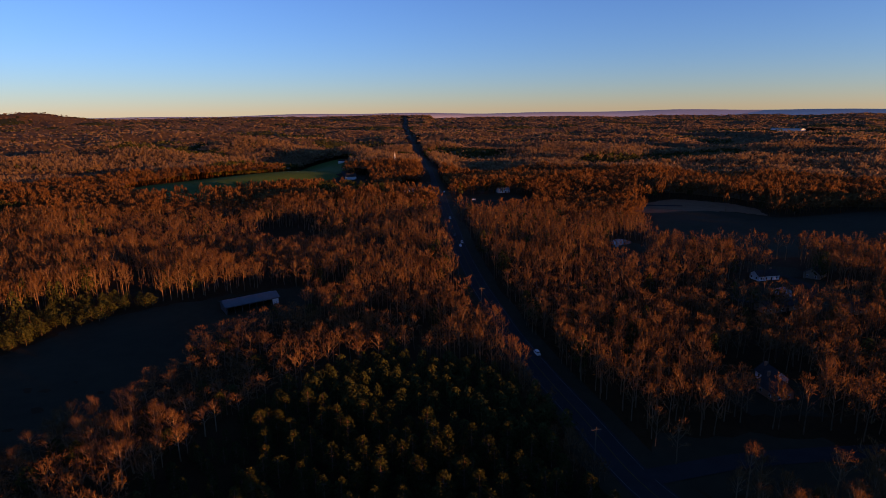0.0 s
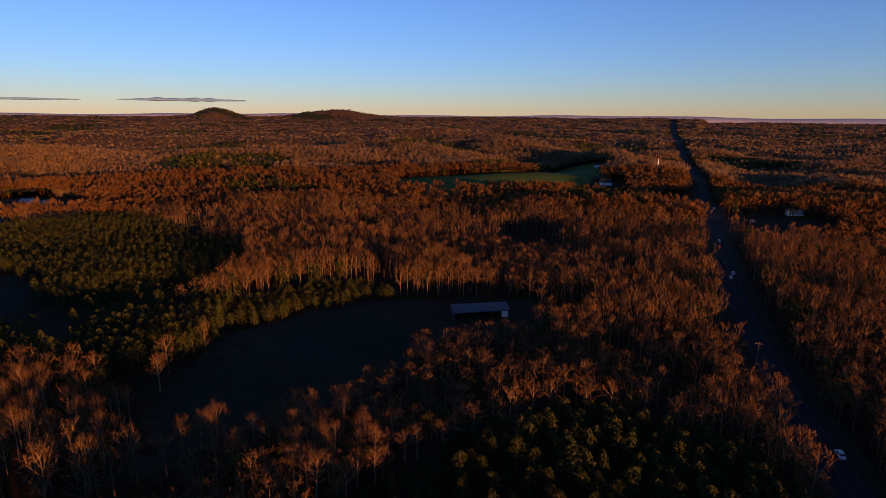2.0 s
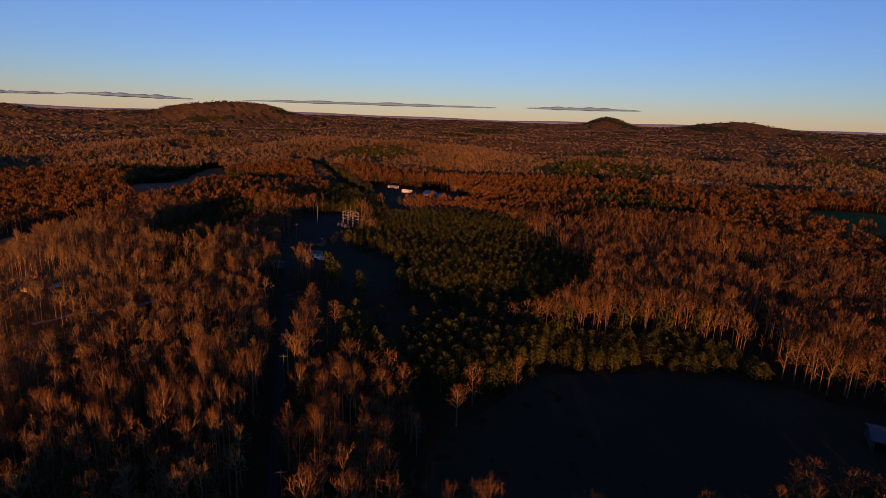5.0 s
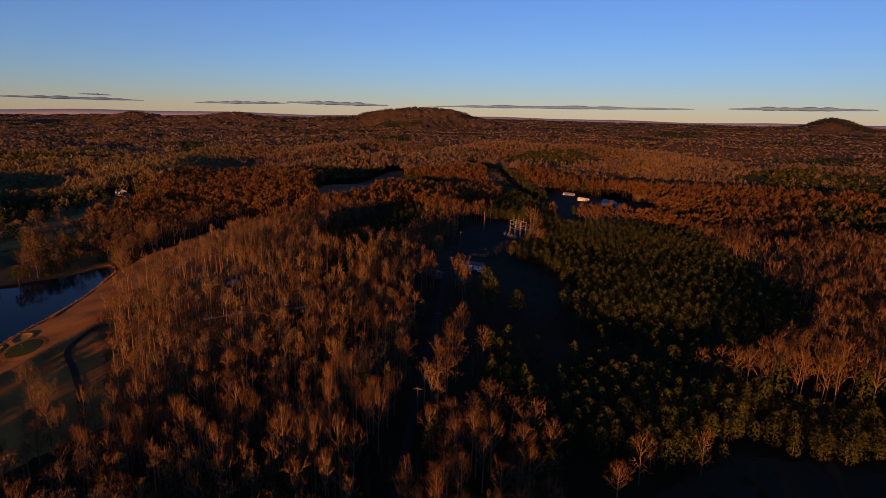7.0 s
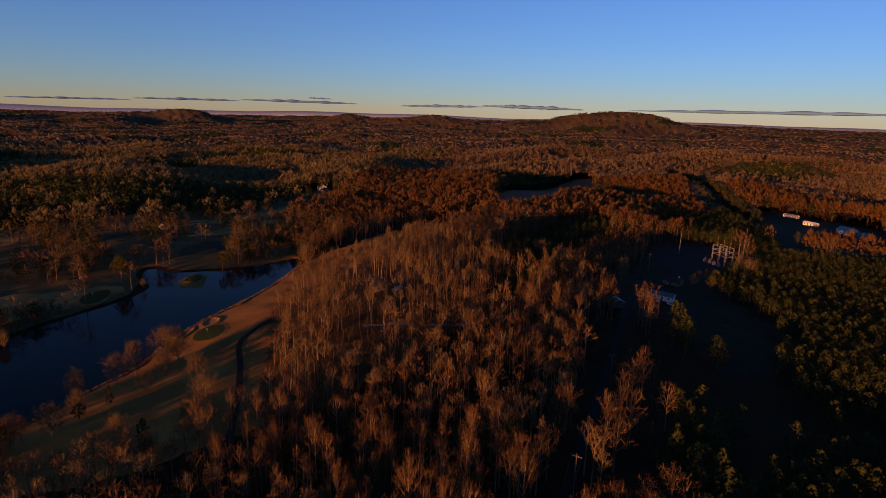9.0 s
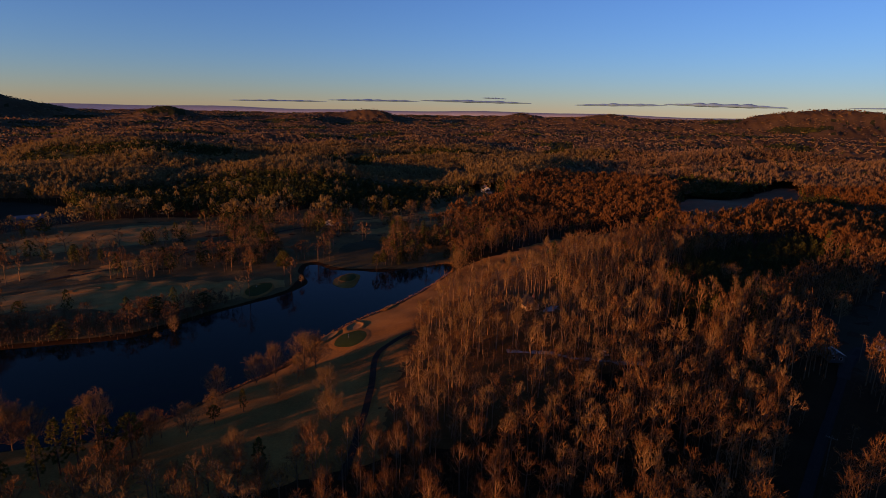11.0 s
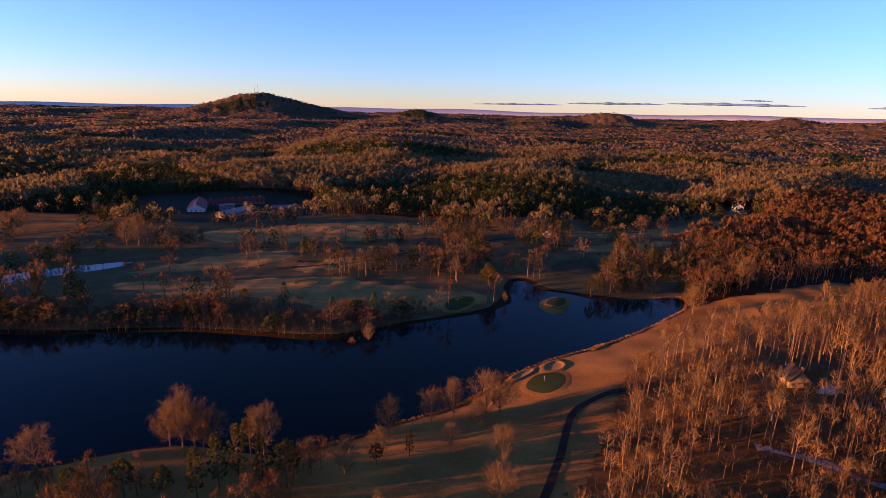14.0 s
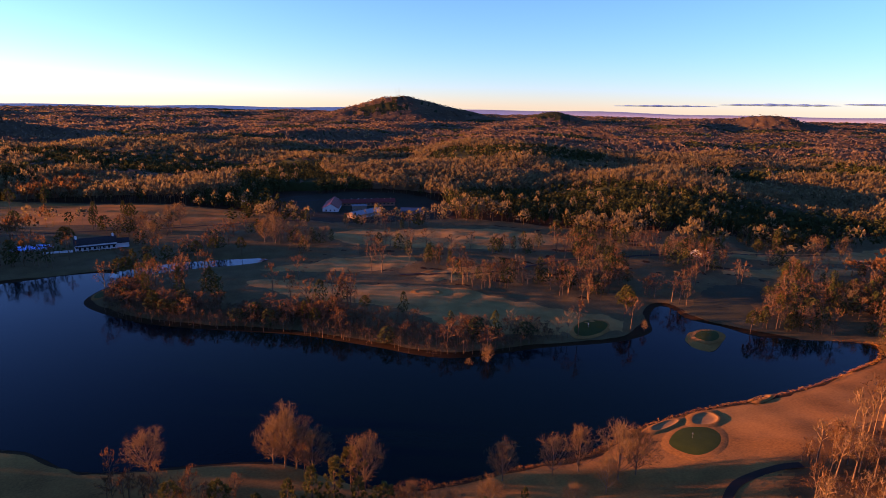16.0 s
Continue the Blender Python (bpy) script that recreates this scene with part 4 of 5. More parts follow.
# the farthest ridge, under the sky's edge
h = np.radians(np.arange(-52.0, 206.0, 0.5))
top = 108 - 4866 * np.tan(np.radians(0.2 + 0.12 * step(2.0, 2.3, h) + 0.18 * step(2.75, 3.0, h))) + 5 * np.sin(h * 11) + 3.5 * np.sin(h * 29 + 1) + rng.uniform(-0.6, 0.6, h.size)
rim = [np.stack([CX - np.sin(h) * r, CY + np.cos(h) * r, z], 1) for r, z in ((4850.0, top * 0 + 20), (4862.0, top), (4870.0, top * 0 + 20))]
i = np.arange(len(h) - 1)
q = np.concatenate([np.stack([k * len(h) + i, k * len(h) + i + 1, (k + 1) * len(h) + i + 1, (k + 1) * len(h) + i], 1) for k in (0, 1)])
tagged(mesh_from("backdrop_ridge", np.concatenate(rim), q, RIDGE), "long low ridge on the horizon with a painted blue haze glow", "ridge", kind="structure")
# unseen woods added on the rise beyond the lake's near end, for their shade
x, y, p, t, s = plant(11.0, 60, 780, 21, 5.5, h0=205, h1=282)
wood_of("woodland", DIM_HARD, x, y, t, s, TWIG, "unseen leafless hardwood forest added to cast shade", "woodland")
# thick brush along the far shore
x, y = scatter(2.7, 60, 480, 100, 205)
keep = ~inside(LAKE, x, y) & ~inside(POND, x, y) & (edge_distance(LAKE, x, y) < 24) & (edge_distance(LAKE, x, y) > 0.3) & (x > -335) & (x < -138) & (y < -138) & (y > -300) & (rng.uniform(0, 1, x.size) < 0.8)
x, y = x[keep], y[keep]
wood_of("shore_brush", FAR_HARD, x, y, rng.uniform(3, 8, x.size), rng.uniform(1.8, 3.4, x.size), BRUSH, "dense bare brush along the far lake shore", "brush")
# undergrowth in the nearer woods
x, y = scatter(11.0, 0, 320)
keep = clear_of(x, y) & ~piney(x, y) & (waves(x, y, 21) > -0.35) & ~inside(SLIM, x, y)
x, y = x[keep], y[keep]
wood_of("undergrowth", BACK_HARD, x, y, rng.uniform(3, 10, x.size), rng.uniform(1.3, 2.8, x.size), TWIG, "bare saplings and brush under the hardwoods", "brush")
x, y = scatter(4.7, 60, 420, 60, 200)
keep = inside(SLIM, x, y) & clear_of(x, y) & (rng.uniform(0, 1, x.size) < np.where(inside(OAKS, x, y) & (x < -385), 0.3, 0.9))
x, y = x[keep], y[keep]
wood_of("undergrowth", BACK_HARD, x, y, rng.uniform(3, 8, x.size), rng.uniform(1.3, 2.6, x.size), TWIG, "reddish saplings and brush under the slender oaks", "brush")

# bushes and young hardwoods between the pine stand and the road
x, y = scatter(3.6, 0, 420, -82, 60)
near = edge_distance(ROAD, x, y, False)
keep = (near > 8.5) & (near < 17) & (x < np.interp(y, ROAD[:, 1], ROAD[:, 0])) & (y > 96) & (y < 215) & (waves(x, y, 8) > -0.3)
x, y = x[keep], y[keep]
wood_of("roadside_brush", MID_HARD, x, y, rng.uniform(4, 11, x.size), rng.uniform(1.8, 3.2, x.size), TWIG, "orange-lit bare bushes and young trees along the road", "brush")

# bare trees and a few pines in the belts between the fairways
COURSE_HARD = [unit(hardwood(130 + k, 14, 4.6, b, 9, 3, 5, 0.24, 3), 14, 4.6) for k, b in enumerate((0.42, 0.3, 0.5, 0.38))]
x, y = scatter(8.2, 150, 760, 90, 200)
keep = inside(COURSE, x, y) & clear_of(x, y) & (waves(x, y, 14) > 0.05) & (x < -235)
x, y = x[keep], y[keep]
k = rng.uniform(0, 1, x.size) < 0.2
wood_of("course_trees", COURSE_HARD, x[~k], y[~k], rng.uniform(6, 16, (~k).sum()), rng.uniform(2.4, 4.8, (~k).sum()), GREYTWIG, "leafless trees with long trunks between the golf fairways", "woodland")
wood_of("course_pines", MID_PINE, x[k], y[k], rng.uniform(9, 16, k.sum()), rng.uniform(2.4, 3.6, k.sum()), NEEDLE, "tall pines scattered between the golf fairways", "pine wood")

# brush and saplings at the near end of the lake bank
x, y = scatter(4.0, 60, 300, 100, 205)
keep = (x > -242) & (x < -150) & (y > -104) & (y < -38) & (edge_distance(LAKE, x, y) > 2) & ~inside(LAKE, x, y) & (waves(x, y, 9) > 0.25)
x, y = x[keep], y[keep]
wood_of("bank_brush", MID_HARD, x, y, rng.uniform(5, 14, x.size), rng.uniform(2.2, 4.2, x.size), TWIG, "bare saplings and brush on the lake bank", "brush")

# grove of pines and hardwoods by the inlet
x, y = scatter(6.0, 150, 760, 60, 200)
keep = clear_of(x, y) & ~inside(MARSH, x, y) & (x > -620) & (x < -436) & (y > -122) & (y < -62) & (waves(x, y, 12) > -0.55)
x, y = x[keep], y[keep]
k = rng.uniform(0, 1, x.size) < 0.35
wood_of("inlet_grove", MID_HARD, x[~k], y[~k], rng.uniform(7, 14, (~k).sum()), rng.uniform(3, 5, (~k).sum()), PALETWIG, "bare hardwoods crowding the lake inlet", "woodland")
wood_of("inlet_pines", MID_PINE, x[k], y[k], rng.uniform(8, 14, k.sum()), rng.uniform(2.6, 3.8, k.sum()), NEEDLE, "yellow-green pines beside the lake inlet", "pine wood")


# ---- roads and golf details ----
road = ribbon("road", ROAD, 11.0, ASPHALT, 0.34, "dark two-lane asphalt highway through the woods", "road")
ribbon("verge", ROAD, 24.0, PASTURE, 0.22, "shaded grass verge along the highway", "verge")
ribbon("edge_line", ROAD, 0.16, STRIPE, 0.36, "", "", offset=4.6, parent=road)
ribbon("edge_line", ROAD, 0.16, STRIPE, 0.36, "", "", offset=-4.6, parent=road)
ribbon("centre_line", ROAD, 0.25, YELLOW, 0.36, "", "", offset=0.0, parent=road)
ribbon("side_road", [(-11, 790), (-60, 800), (-140, 850), (-165, 930), (-150, 1100)], 6.0, ASPHALT, 0.42, "side road to the white church", "road")
ribbon("side_road", [(6, 620), (60, 640), (140, 640), (260, 600)], 6.0, ASPHALT, 0.42, "narrow side road between dark woods", "road")
ribbon("side_road", [(57, 140), (90, 148), (150, 150), (260, 120)], 7.0, ASPHALT, 0.40, "narrow side road between dark woods", "road")
ribbon("service_lane", LANE, 3.2, DARKLANE, 0.24, "narrow dark service lane under the power line", "lane")
ribbon("verge", CORRIDOR, 17.0, PASTURE, 0.2, "shaded grass strip of the cleared power corridor between pines", "verge")
ribbon("driveway", [(-378, 147), (-405, 152), (-440, 175), (-480, 195), (-520, 215)], 4.5, GRAVEL, 0.26, "pale gravel drive to the substation", "driveway")
ribbon("driveway", [(-346, 76), (-372, 52), (-384, 36)], 3.6, GRAVEL, 0.3, "pale gravel drive beside the tan house", "driveway")
drape("gravel_pad", rounded([(-372, 22), (-386, 20), (-391, 27), (-384, 35), (-373, 30)], 3), PALEROOF, 0.36, "pale concrete pad beside the tan house", "pavement", 4)
ribbon("driveway", [(-328, 24), (-332, 29), (-334, 34), (-335, 44), (-338, 58), (-346, 76)], 3.6, PALEROOF, 0.34, "pale concrete drive below the tan house", "driveway", every=3)
ribbon("driveway", [(160, 292), (176, 282), (200, 288), (215, 310), (212, 335)], 4.0, GRAVEL, 0.3, "curved gravel drive between houses", "driveway")
ribbon("cart_path", [(-232, 12), (-250, 4), (-267, -4), (-284, -13), (-300, -23), (-309, -27), (-318, -27), (-332, -23)], 2.4, WORNPATH, 0.6, "dark curving golf cart path across the fairway", "path", every=2.5)
ribbon("cart_path", [(-20, -470), (-70, -462), (-130, -464), (-200, -462), (-280, -440)], 3.0, GRAVEL, 0.32, "pale golf cart path beyond the clubhouse", "path")
ribbon("cart_path", [(-300, -258), (-330, -246), (-362, -240), (-420, -250), (-500, -225), (-620, -188)], 2.6, GRAVEL, 0.65, "pale golf cart path between fairways", "path")


def dish(name, x, y, a, b, turn, rings, material, parent, label=""):
    """A round patch in rings of (share of the radius, height over the ground), closed in its middle."""
    n = 30
    t = np.linspace(0, 2 * np.pi, n + 1)[:-1]
    c, s = math.cos(radians(turn)), math.sin(radians(turn))
    rows = []
    for k, z in rings:
        u, v = a * k * np.cos(t) * (1 + 0.08 * np.sin(3 * t + x)), b * k * np.sin(t) * (1 + 0.07 * np.cos(2 * t + y))
        px, py = x + u * c - v * s, y + u * s + v * c
        rows.append(np.stack([px, py, height(px, py) + z + 0.45], 1))
    verts = np.concatenate(rows)
    i, j = np.meshgrid(np.arange(len(rings) - 1), np.arange(n), indexing="ij")
    q = np.stack([i * n + j, i * n + (j + 1) % n, (i + 1) * n + (j + 1) % n, (i + 1) * n + j], -1).reshape(-1, 4)
    tri = np.concatenate([q[:, [0, 1, 2]], q[:, [0, 2, 3]]])
    if rings[-1][0] < 0.3:
        m = len(rings) - 1
        verts = np.concatenate([verts, verts[-n:].mean(axis=0)[None]])
        k = np.arange(n)
        tri = np.concatenate([tri, np.stack([m * n + k, m * n + (k + 1) % n, np.full(n, len(verts) - 1)], 1)])
    ob = mesh_from(name, verts, tri, material, parent)
    for f in ob.data.polygons:
        f.use_smooth = True
    return tagged(ob, label)


def putting_green(x, y, a, b, turn, label, flag):
    root = tagged(new("putting_green"), label, "golf green", "golf greens")
    dish("collar", x, y, a, b, turn, [(1.32, -0.1), (1.2, 0.02), (1.08, 0.1), (1.0, 0.12)], DORMANT, root, "tan dormant collar")
    dish("turf", x, y, a, b, turn, [(1.0, 0.12), (0.98, 0.14), (0.6, 0.18), (0.2, 0.2)], GREEN, root)
    if flag:
        pin = thing("golf_flag", x + 0.5, y - 0.8, "thin pole with a small white flag on the green", "flag", z=ground_at(x, y) + 0.63)
        part("pole", bar(bmesh.new(), (0, 0, 0), (0, 0, 2.1), 0.025), WHITE, pin)
        part("cloth", box(bmesh.new(), 0.02, -0.02, 1.65, 0.5, 0.02, 2.05), WHITE, pin)


def bunker(x, y, a, b, turn, label):
    root = tagged(new("sand_bunker"), label, "bunker", "golf bunkers")
    dish("lip", x, y, a, b, turn, [(1.7, -0.1), (1.4, 0.15), (1.15, 0.4), (1.0, 0.35)], DORMANT, root, "raised grass lip")
    dish("sand", x, y, a, b, turn, [(1.0, 0.35), (0.9, 0.08), (0.6, -0.06), (0.2, -0.08)], SAND, root)


putting_green(-321.5, -50.5, 11.0, 7.5, 20, "round green turf putting green beside the lake", True)
putting_green(-357, -144, 12.0, 7.0, 25, "green turf putting green on the far shore", True)
putting_green(-403, -113, 8.0, 5.2, 20, "green turf putting green on the small island", False)
putting_green(-136, -290, 7, 4.5, 70, "green turf putting green at the lake's far point", False)
putting_green(-742, -142, 9, 6, 20, "green turf putting green below the white house", False)
bunker(-337, -59.5, 6.0, 3.4, 10, "deep sand bunker with raised grass lip by the lake")
bunker(-321, -63, 6.5, 2.0, 5, "narrow sand bunker along the lake shore")
bunker(-302, -220, 6.5, 3.5, 150, "pale sand bunker on the far fairway")
bunker(-330, -252, 9, 4, 160, "pale sand bunker on a rise of the far fairway")
bunker(-372, -62.5, 5, 2.0, 10, "grassy hollow bunker on the lake bank")
bunker(-715, -150, 6, 3, 20, "sand bunker below the white house")

# stiff dead grass and stones along the lake's edge
edge = LAKE[(LAKE[:, 0] < -215) & (LAKE[:, 1] > -90)]
side_x = np.interp(np.linspace(0, len(edge) - 1, 900), np.arange(len(edge)), edge[:, 0]) + rng.normal(0, 0.5, 900)
side_y = np.interp(np.linspace(0, len(edge) - 1, 900), np.arange(len(edge)), edge[:, 1]) + rng.normal(0.6, 0.5, 900)
tuft = [low_hardwood(k + 300, 14, 0.3, False) for k in range(4)]
wood_of("bank_tufts", tuft, side_x, side_y, rng.uniform(0.6, 1.5, 900), rng.uniform(0.4, 0.9, 900), DORMANT, "dry tan grass tufts fringing the lake bank", "grass")

# ---- single trees ----
lakeside = tree_models([hardwood(401, 15, 6.6, 0.16, 22, 7, 13, 0.068), hardwood(402, 17, 6.6, 0.2, 22, 7, 13, 0.068), hardwood(403, 13, 5.4, 0.18, 20, 7, 13, 0.068)],
                       "lakeside_tree", BARK, PALETWIG, "leafless rounded tree standing on the lake bank", "tree", "lakeside trees")
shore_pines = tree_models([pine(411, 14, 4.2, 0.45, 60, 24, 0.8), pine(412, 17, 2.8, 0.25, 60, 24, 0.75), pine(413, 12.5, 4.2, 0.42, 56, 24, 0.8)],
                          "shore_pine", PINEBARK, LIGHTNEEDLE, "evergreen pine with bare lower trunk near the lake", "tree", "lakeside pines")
WOOD_SPOTS = [(-161, -107, 0.8), (-195, -97, 0.95), (-198, -94, 1.0), (-201, -92, 0.9), (-205, -88, 0.95), (-216, -73, 0.9), (-254, -61, 0.85), (-269, -57, 0.75),
              (-277, -55, 0.95), (-284, -46, 1.05), (-290, -45, 1.0), (-276, -42, 0.6), (-266, -20, 0.7), (-263, -40, 0.5), (-254, -9, 0.75), (-235, -3, 0.85), (-219, -14, 0.8), (-217, -3, 0.8),
              (-243, -50, 0.7), (-222, -55, 0.8), (-230, -48, 0.7), (-448, -56, 1.0), (-452, -58, 0.9), (-505, -56, 1.3), (-291, -133, 0.5), (-283, -135, 0.3), (-171, -495, 0.9), (-179, -482, 1.0), (-151, -490, 0.6), (-605, -185, 1.0), (-625, -176, 1.1), (-536, -158, 0.8), (-173, -466, 0.9),
              (-180, -471, 1.0), (-151, -474, 0.6), (-159, -404, 1.1), (-236, -375, 1.2), (-243, -370, 1.2), (-258, -338, 0.8), (-447, 154, 0.75), (-463, 204, 0.5), (-472, 211, 0.45), (-452, 198, 0.5), (-490, 236, 0.65), (-478, 238, 0.85), (-474, 104, 0.9), (-380, -131, 0.3)]
wx, wy, ws = (np.array(c) for c in zip(*WOOD_SPOTS))
stand(lakeside, wx, wy, ws * 1.25, set(), ws * 1.3)
PINE_SPOTS = [(-213, -76, 1.0), (-167, -78, 0.8), (-178, -73, 0.85), (-193, -61, 0.9), (-199, -62, 1.0), (-205, -64, 1.0), (-209, -56, 0.9), (-214, -52, 1.0), (-186, -66, 0.7), (-223, -9, 0.75),
              (-240, -47, 0.55), (-250, -44, 0.5), (-142, -318, 1.0), (-146, -322, 0.9), (-159, -305, 1.1), (-154, -285, 0.9), (-150, -321, 1.0), (-158, -266, 0.9), (-161, -252, 0.8), (-174, -261, 1.0),
              (-228, -203, 0.7), (-232, -198, 0.75), (-259, -203, 0.7), (-187, -352, 0.9), (-198, -354, 0.9), (-216, -350, 0.9), (-115, -470, 1.0), (-137, -487, 1.1), (-62, -602, 1.0),
              (-60, -627, 1.1), (-36, -595, 1.5), (-62, -477, 1.3), (-116, -478, 1.2), (-142, -488, 1.3), (-528, -216, 0.9), (-562, -201, 1.0), (-575, -196, 1.2), (-622, -187, 0.8), (-428, -108, 0.8), (-64, -450, 0.9), (-102, -417, 1.1), (-105, -415, 1.0), (-143, -477, 0.9), (-383, -148, 1.2), (-386, -150, 1.1), (-470, -130, 0.7), (-500, -140, 0.9),
              (-510, -135, 1.0), (-520, -145, 0.9), (-440, -112, 0.5), (-515, -210, 0.7), (-530, -215, 0.8), (-620, -210, 1.0), (-467, 226, 0.8), (-440, 205, 0.8), (-430, 208, 0.7), (-450, 210, 0.8)]
px, py, ps = (np.array(c) for c in zip(*PINE_SPOTS))
stand(shore_pines, px, py, 1.1 * ps, set())


# ---- buildings ----
def gable(name, parent, x0, y0, x1, y1, z0, z1, material, over=0.5, thick=0.18, label=""):
    """A ridged roof along x over a rectangle, with thickness and overhang."""
    bm = bmesh.new()
    ym = (y0 + y1) / 2
    rows = []
    for x in (x0 - over, x1 + over):
        drop = over * (z1 - z0) / ((y1 - y0) / 2)
        rows.append([bm.verts.new((x, y, z)) for y, z in ((y0 - over, z0 - drop), (ym, z1), (y1 + over, z0 - drop), (y1 + over, z0 - drop + thick), (ym, z1 + thick), (y0 - over, z0 - drop + thick))])
    for k in range(6):
        bm.faces.new((rows[0][k], rows[0][(k + 1) % 6], rows[1][(k + 1) % 6], rows[1][k]))
    for r in rows:
        bm.faces.new((r[0], r[1], r[4], r[5]))
        bm.faces.new((r[1], r[2], r[3], r[4]))
    bmesh.ops.recalc_face_normals(bm, faces=bm.faces)
    return part(name, bm, material, parent, label)


def gabled_wall(parent, x0, y0, x1, y1, z0, z1, material):
    """Four walls with gable ends in the y-z plane."""
    bm = bmesh.new()
    ym = (y0 + y1) / 2
    ends = [[bm.verts.new((x, y, z)) for y, z in ((y0, -0.5), (y1, -0.5), (y1, z0), (ym, z1), (y0, z0))] for x in (x0, x1)]
    bm.faces.new(ends[0][::-1])
    bm.faces.new(ends[1])
    for k in (0, 1, 2, 3, 4):
        bm.faces.new((ends[0][k], ends[0][(k + 1) % 5], ends[1][(k + 1) % 5], ends[1][k]))
    bmesh.ops.recalc_face_normals(bm, faces=bm.faces)
    return part("wall", bm, material, parent)


def windows(parent, spots, w=1.1, h=1.4, trim=WHITE):
    """Windows in walls, each a frame with a dark pane; spots of x, y, z and the wall's outward axis."""
    for x, y, z, axis in spots:
        sx, sy = (w / 2, 0.06) if axis in ("y", "-y") else (0.06, w / 2)
        px, py = (sx - 0.1, 0.09) if axis in ("y", "-y") else (0.09, sy - 0.1)
        frame_ob = part("window", box(bmesh.new(), x - sx, y - sy, z, x + sx, y + sy, z + h), trim, parent)
        part("pane", box(bmesh.new(), x - px, y - py, z + 0.1, x + px, y + py, z + h - 0.1), DARKGLASS, frame_ob)


def house(x, y, turn, w, d, h, rise, wall, roof, label, storeys=1, chimney=True, name="house", z=None, category="house", trim=WHITE, group=""):
    root = thing(name, x, y, label, category, z=z, turn=turn, group=group)
    gabled_wall(root, -w / 2, -d / 2, w / 2, d / 2, h, h + rise, wall)
    r = gable("roof", root, -w / 2, -d / 2, w / 2, d / 2, h, h + rise, roof)
    n = max(2, int(w / 3.2))
    spots = []
    for s in range(storeys):
        zz = 0.9 + s * 2.7
        for k in range(n):
            px = -w / 2 + (k + 0.5) * w / n
            if not (s == 0 and k == n // 2):
                spots += [(px, -d / 2, zz, "-y")]
            spots += [(px, d / 2, zz, "y")]
        spots += [(-w / 2, -d / 4, zz, "-x"), (-w / 2, d / 4, zz, "-x"), (w / 2, -d / 4, zz, "x"), (w / 2, d / 4, zz, "x")]
    windows(root, spots, trim=trim)
    px = -w / 2 + (n // 2 + 0.5) * w / n
    part("door", box(bmesh.new(), px - 0.5, -d / 2 - 0.07, 0, px + 0.5, -d / 2 + 0.05, 2.1), SHINGLE, root)
    if chimney:
        part("chimney", box(bmesh.new(), w * 0.28, 0.4, h, w * 0.28 + 0.9, 1.2, h + rise + 1.1, 0.05), BRICK, r)
    return root


# long open-fronted barn in the pasture
barn = thing("barn", -105, 289, "long open-fronted barn with a pale metal roof in the pasture", "barn", turn=35.5)
part("wall", box(box(box(bmesh.new(), -14, 5.4, -0.4, 14, 5.6, 4.4), -14, -5.5, -0.4, -13.8, 5.4, 4.2), 13.8, -5.5, -0.4, 14, 5.4, 4.2), TIN, barn)
for k in range(8):
    part("post", box(bmesh.new(), -13.6 + k * 3.85, -5.6, -0.4, -13.35 + k * 3.85, -5.35, 3.8), POLEWOOD, barn)
gable("roof", barn, -14, -5.5, 14, 5.5, 4.0, 5.9, TIN, 0.7, 0.12, "dull blue-grey metal roofing")
part("fascia", box(bmesh.new(), -14, -5.75, 3.2, 14, -5.62, 3.9), TIN, barn)
part("end_panel", box(bmesh.new(), 10.5, -5.62, -0.3, 13.8, -5.5, 3.6), WHITE, barn, "pale boarded end bay")

# houses among the woods
house(-376, 17, 42, 8, 7, 3.0, 3.6, CREAM, SHINGLE, "small tan wooden house with steep dark roof among bare trees", 1, trim=POLEWOOD)
house(-788, -182, 35, 14, 9, 5.4, 2.6, WHITE, TIN, "white two-storey house with grey-blue roof above the fairway", 2)
house(-776, -172, 35, 8, 7, 3.0, 2.0, CREAM, SHINGLE, "low cream wing house beside the fairway lawn", 1, False)
house(-613, 43, 20, 13, 8, 3.0, 2.4, CREAM, SHINGLE, "low tan house among pines above the fairway")
house(121, 187, 100, 9, 8, 3.6, 3.6, BRICK, SHINGLE, "small brick house with steep gable among bare trees")
house(126, 198, 95, 9, 7, 3.2, 2.8, WHITE, SHINGLE, "small white gabled house among bare trees")
house(174, 276, 15, 22, 9, 3.2, 1.6, CREAM, SHINGLE, "long low house with dark roof in a clearing", 1, False)
house(186, 292, 60, 12, 7, 3.2, 1.8, CREAM, TIN, "grey-roofed outbuilding beside a gravel drive", 1, False, "outbuilding", category="outbuilding")
house(197, 330, 10, 14, 8, 3.2, 2.4, WHITE, SHINGLE, "white house with dark roof among bare trees")
house(228, 330, 40, 12, 9, 3.4, 3.0, CREAM, SHINGLE, "cream house with steep dark roof among trees")
house(210, 268, 20, 14, 8, 3.2, 2.0, CREAM, SHINGLE, "low cream house with dark roof in dark woods")
for k, (hx, hy, ht) in enumerate(((-533, -804, 20), (-503, -535, 30), (-682, -494, 10), (-730, -423, 40), (-519, -216, 15), (-724, -428, 70), (-683, -329, 35), (-680, 568, 30), (-640, 560, 60))):
    house(hx, hy, ht, 12, 8, 3.2, 2.4, WHITE, PALEROOF if k % 2 else SHINGLE, "small white house half hidden by distant trees", 1, False, group="houses in the woods")

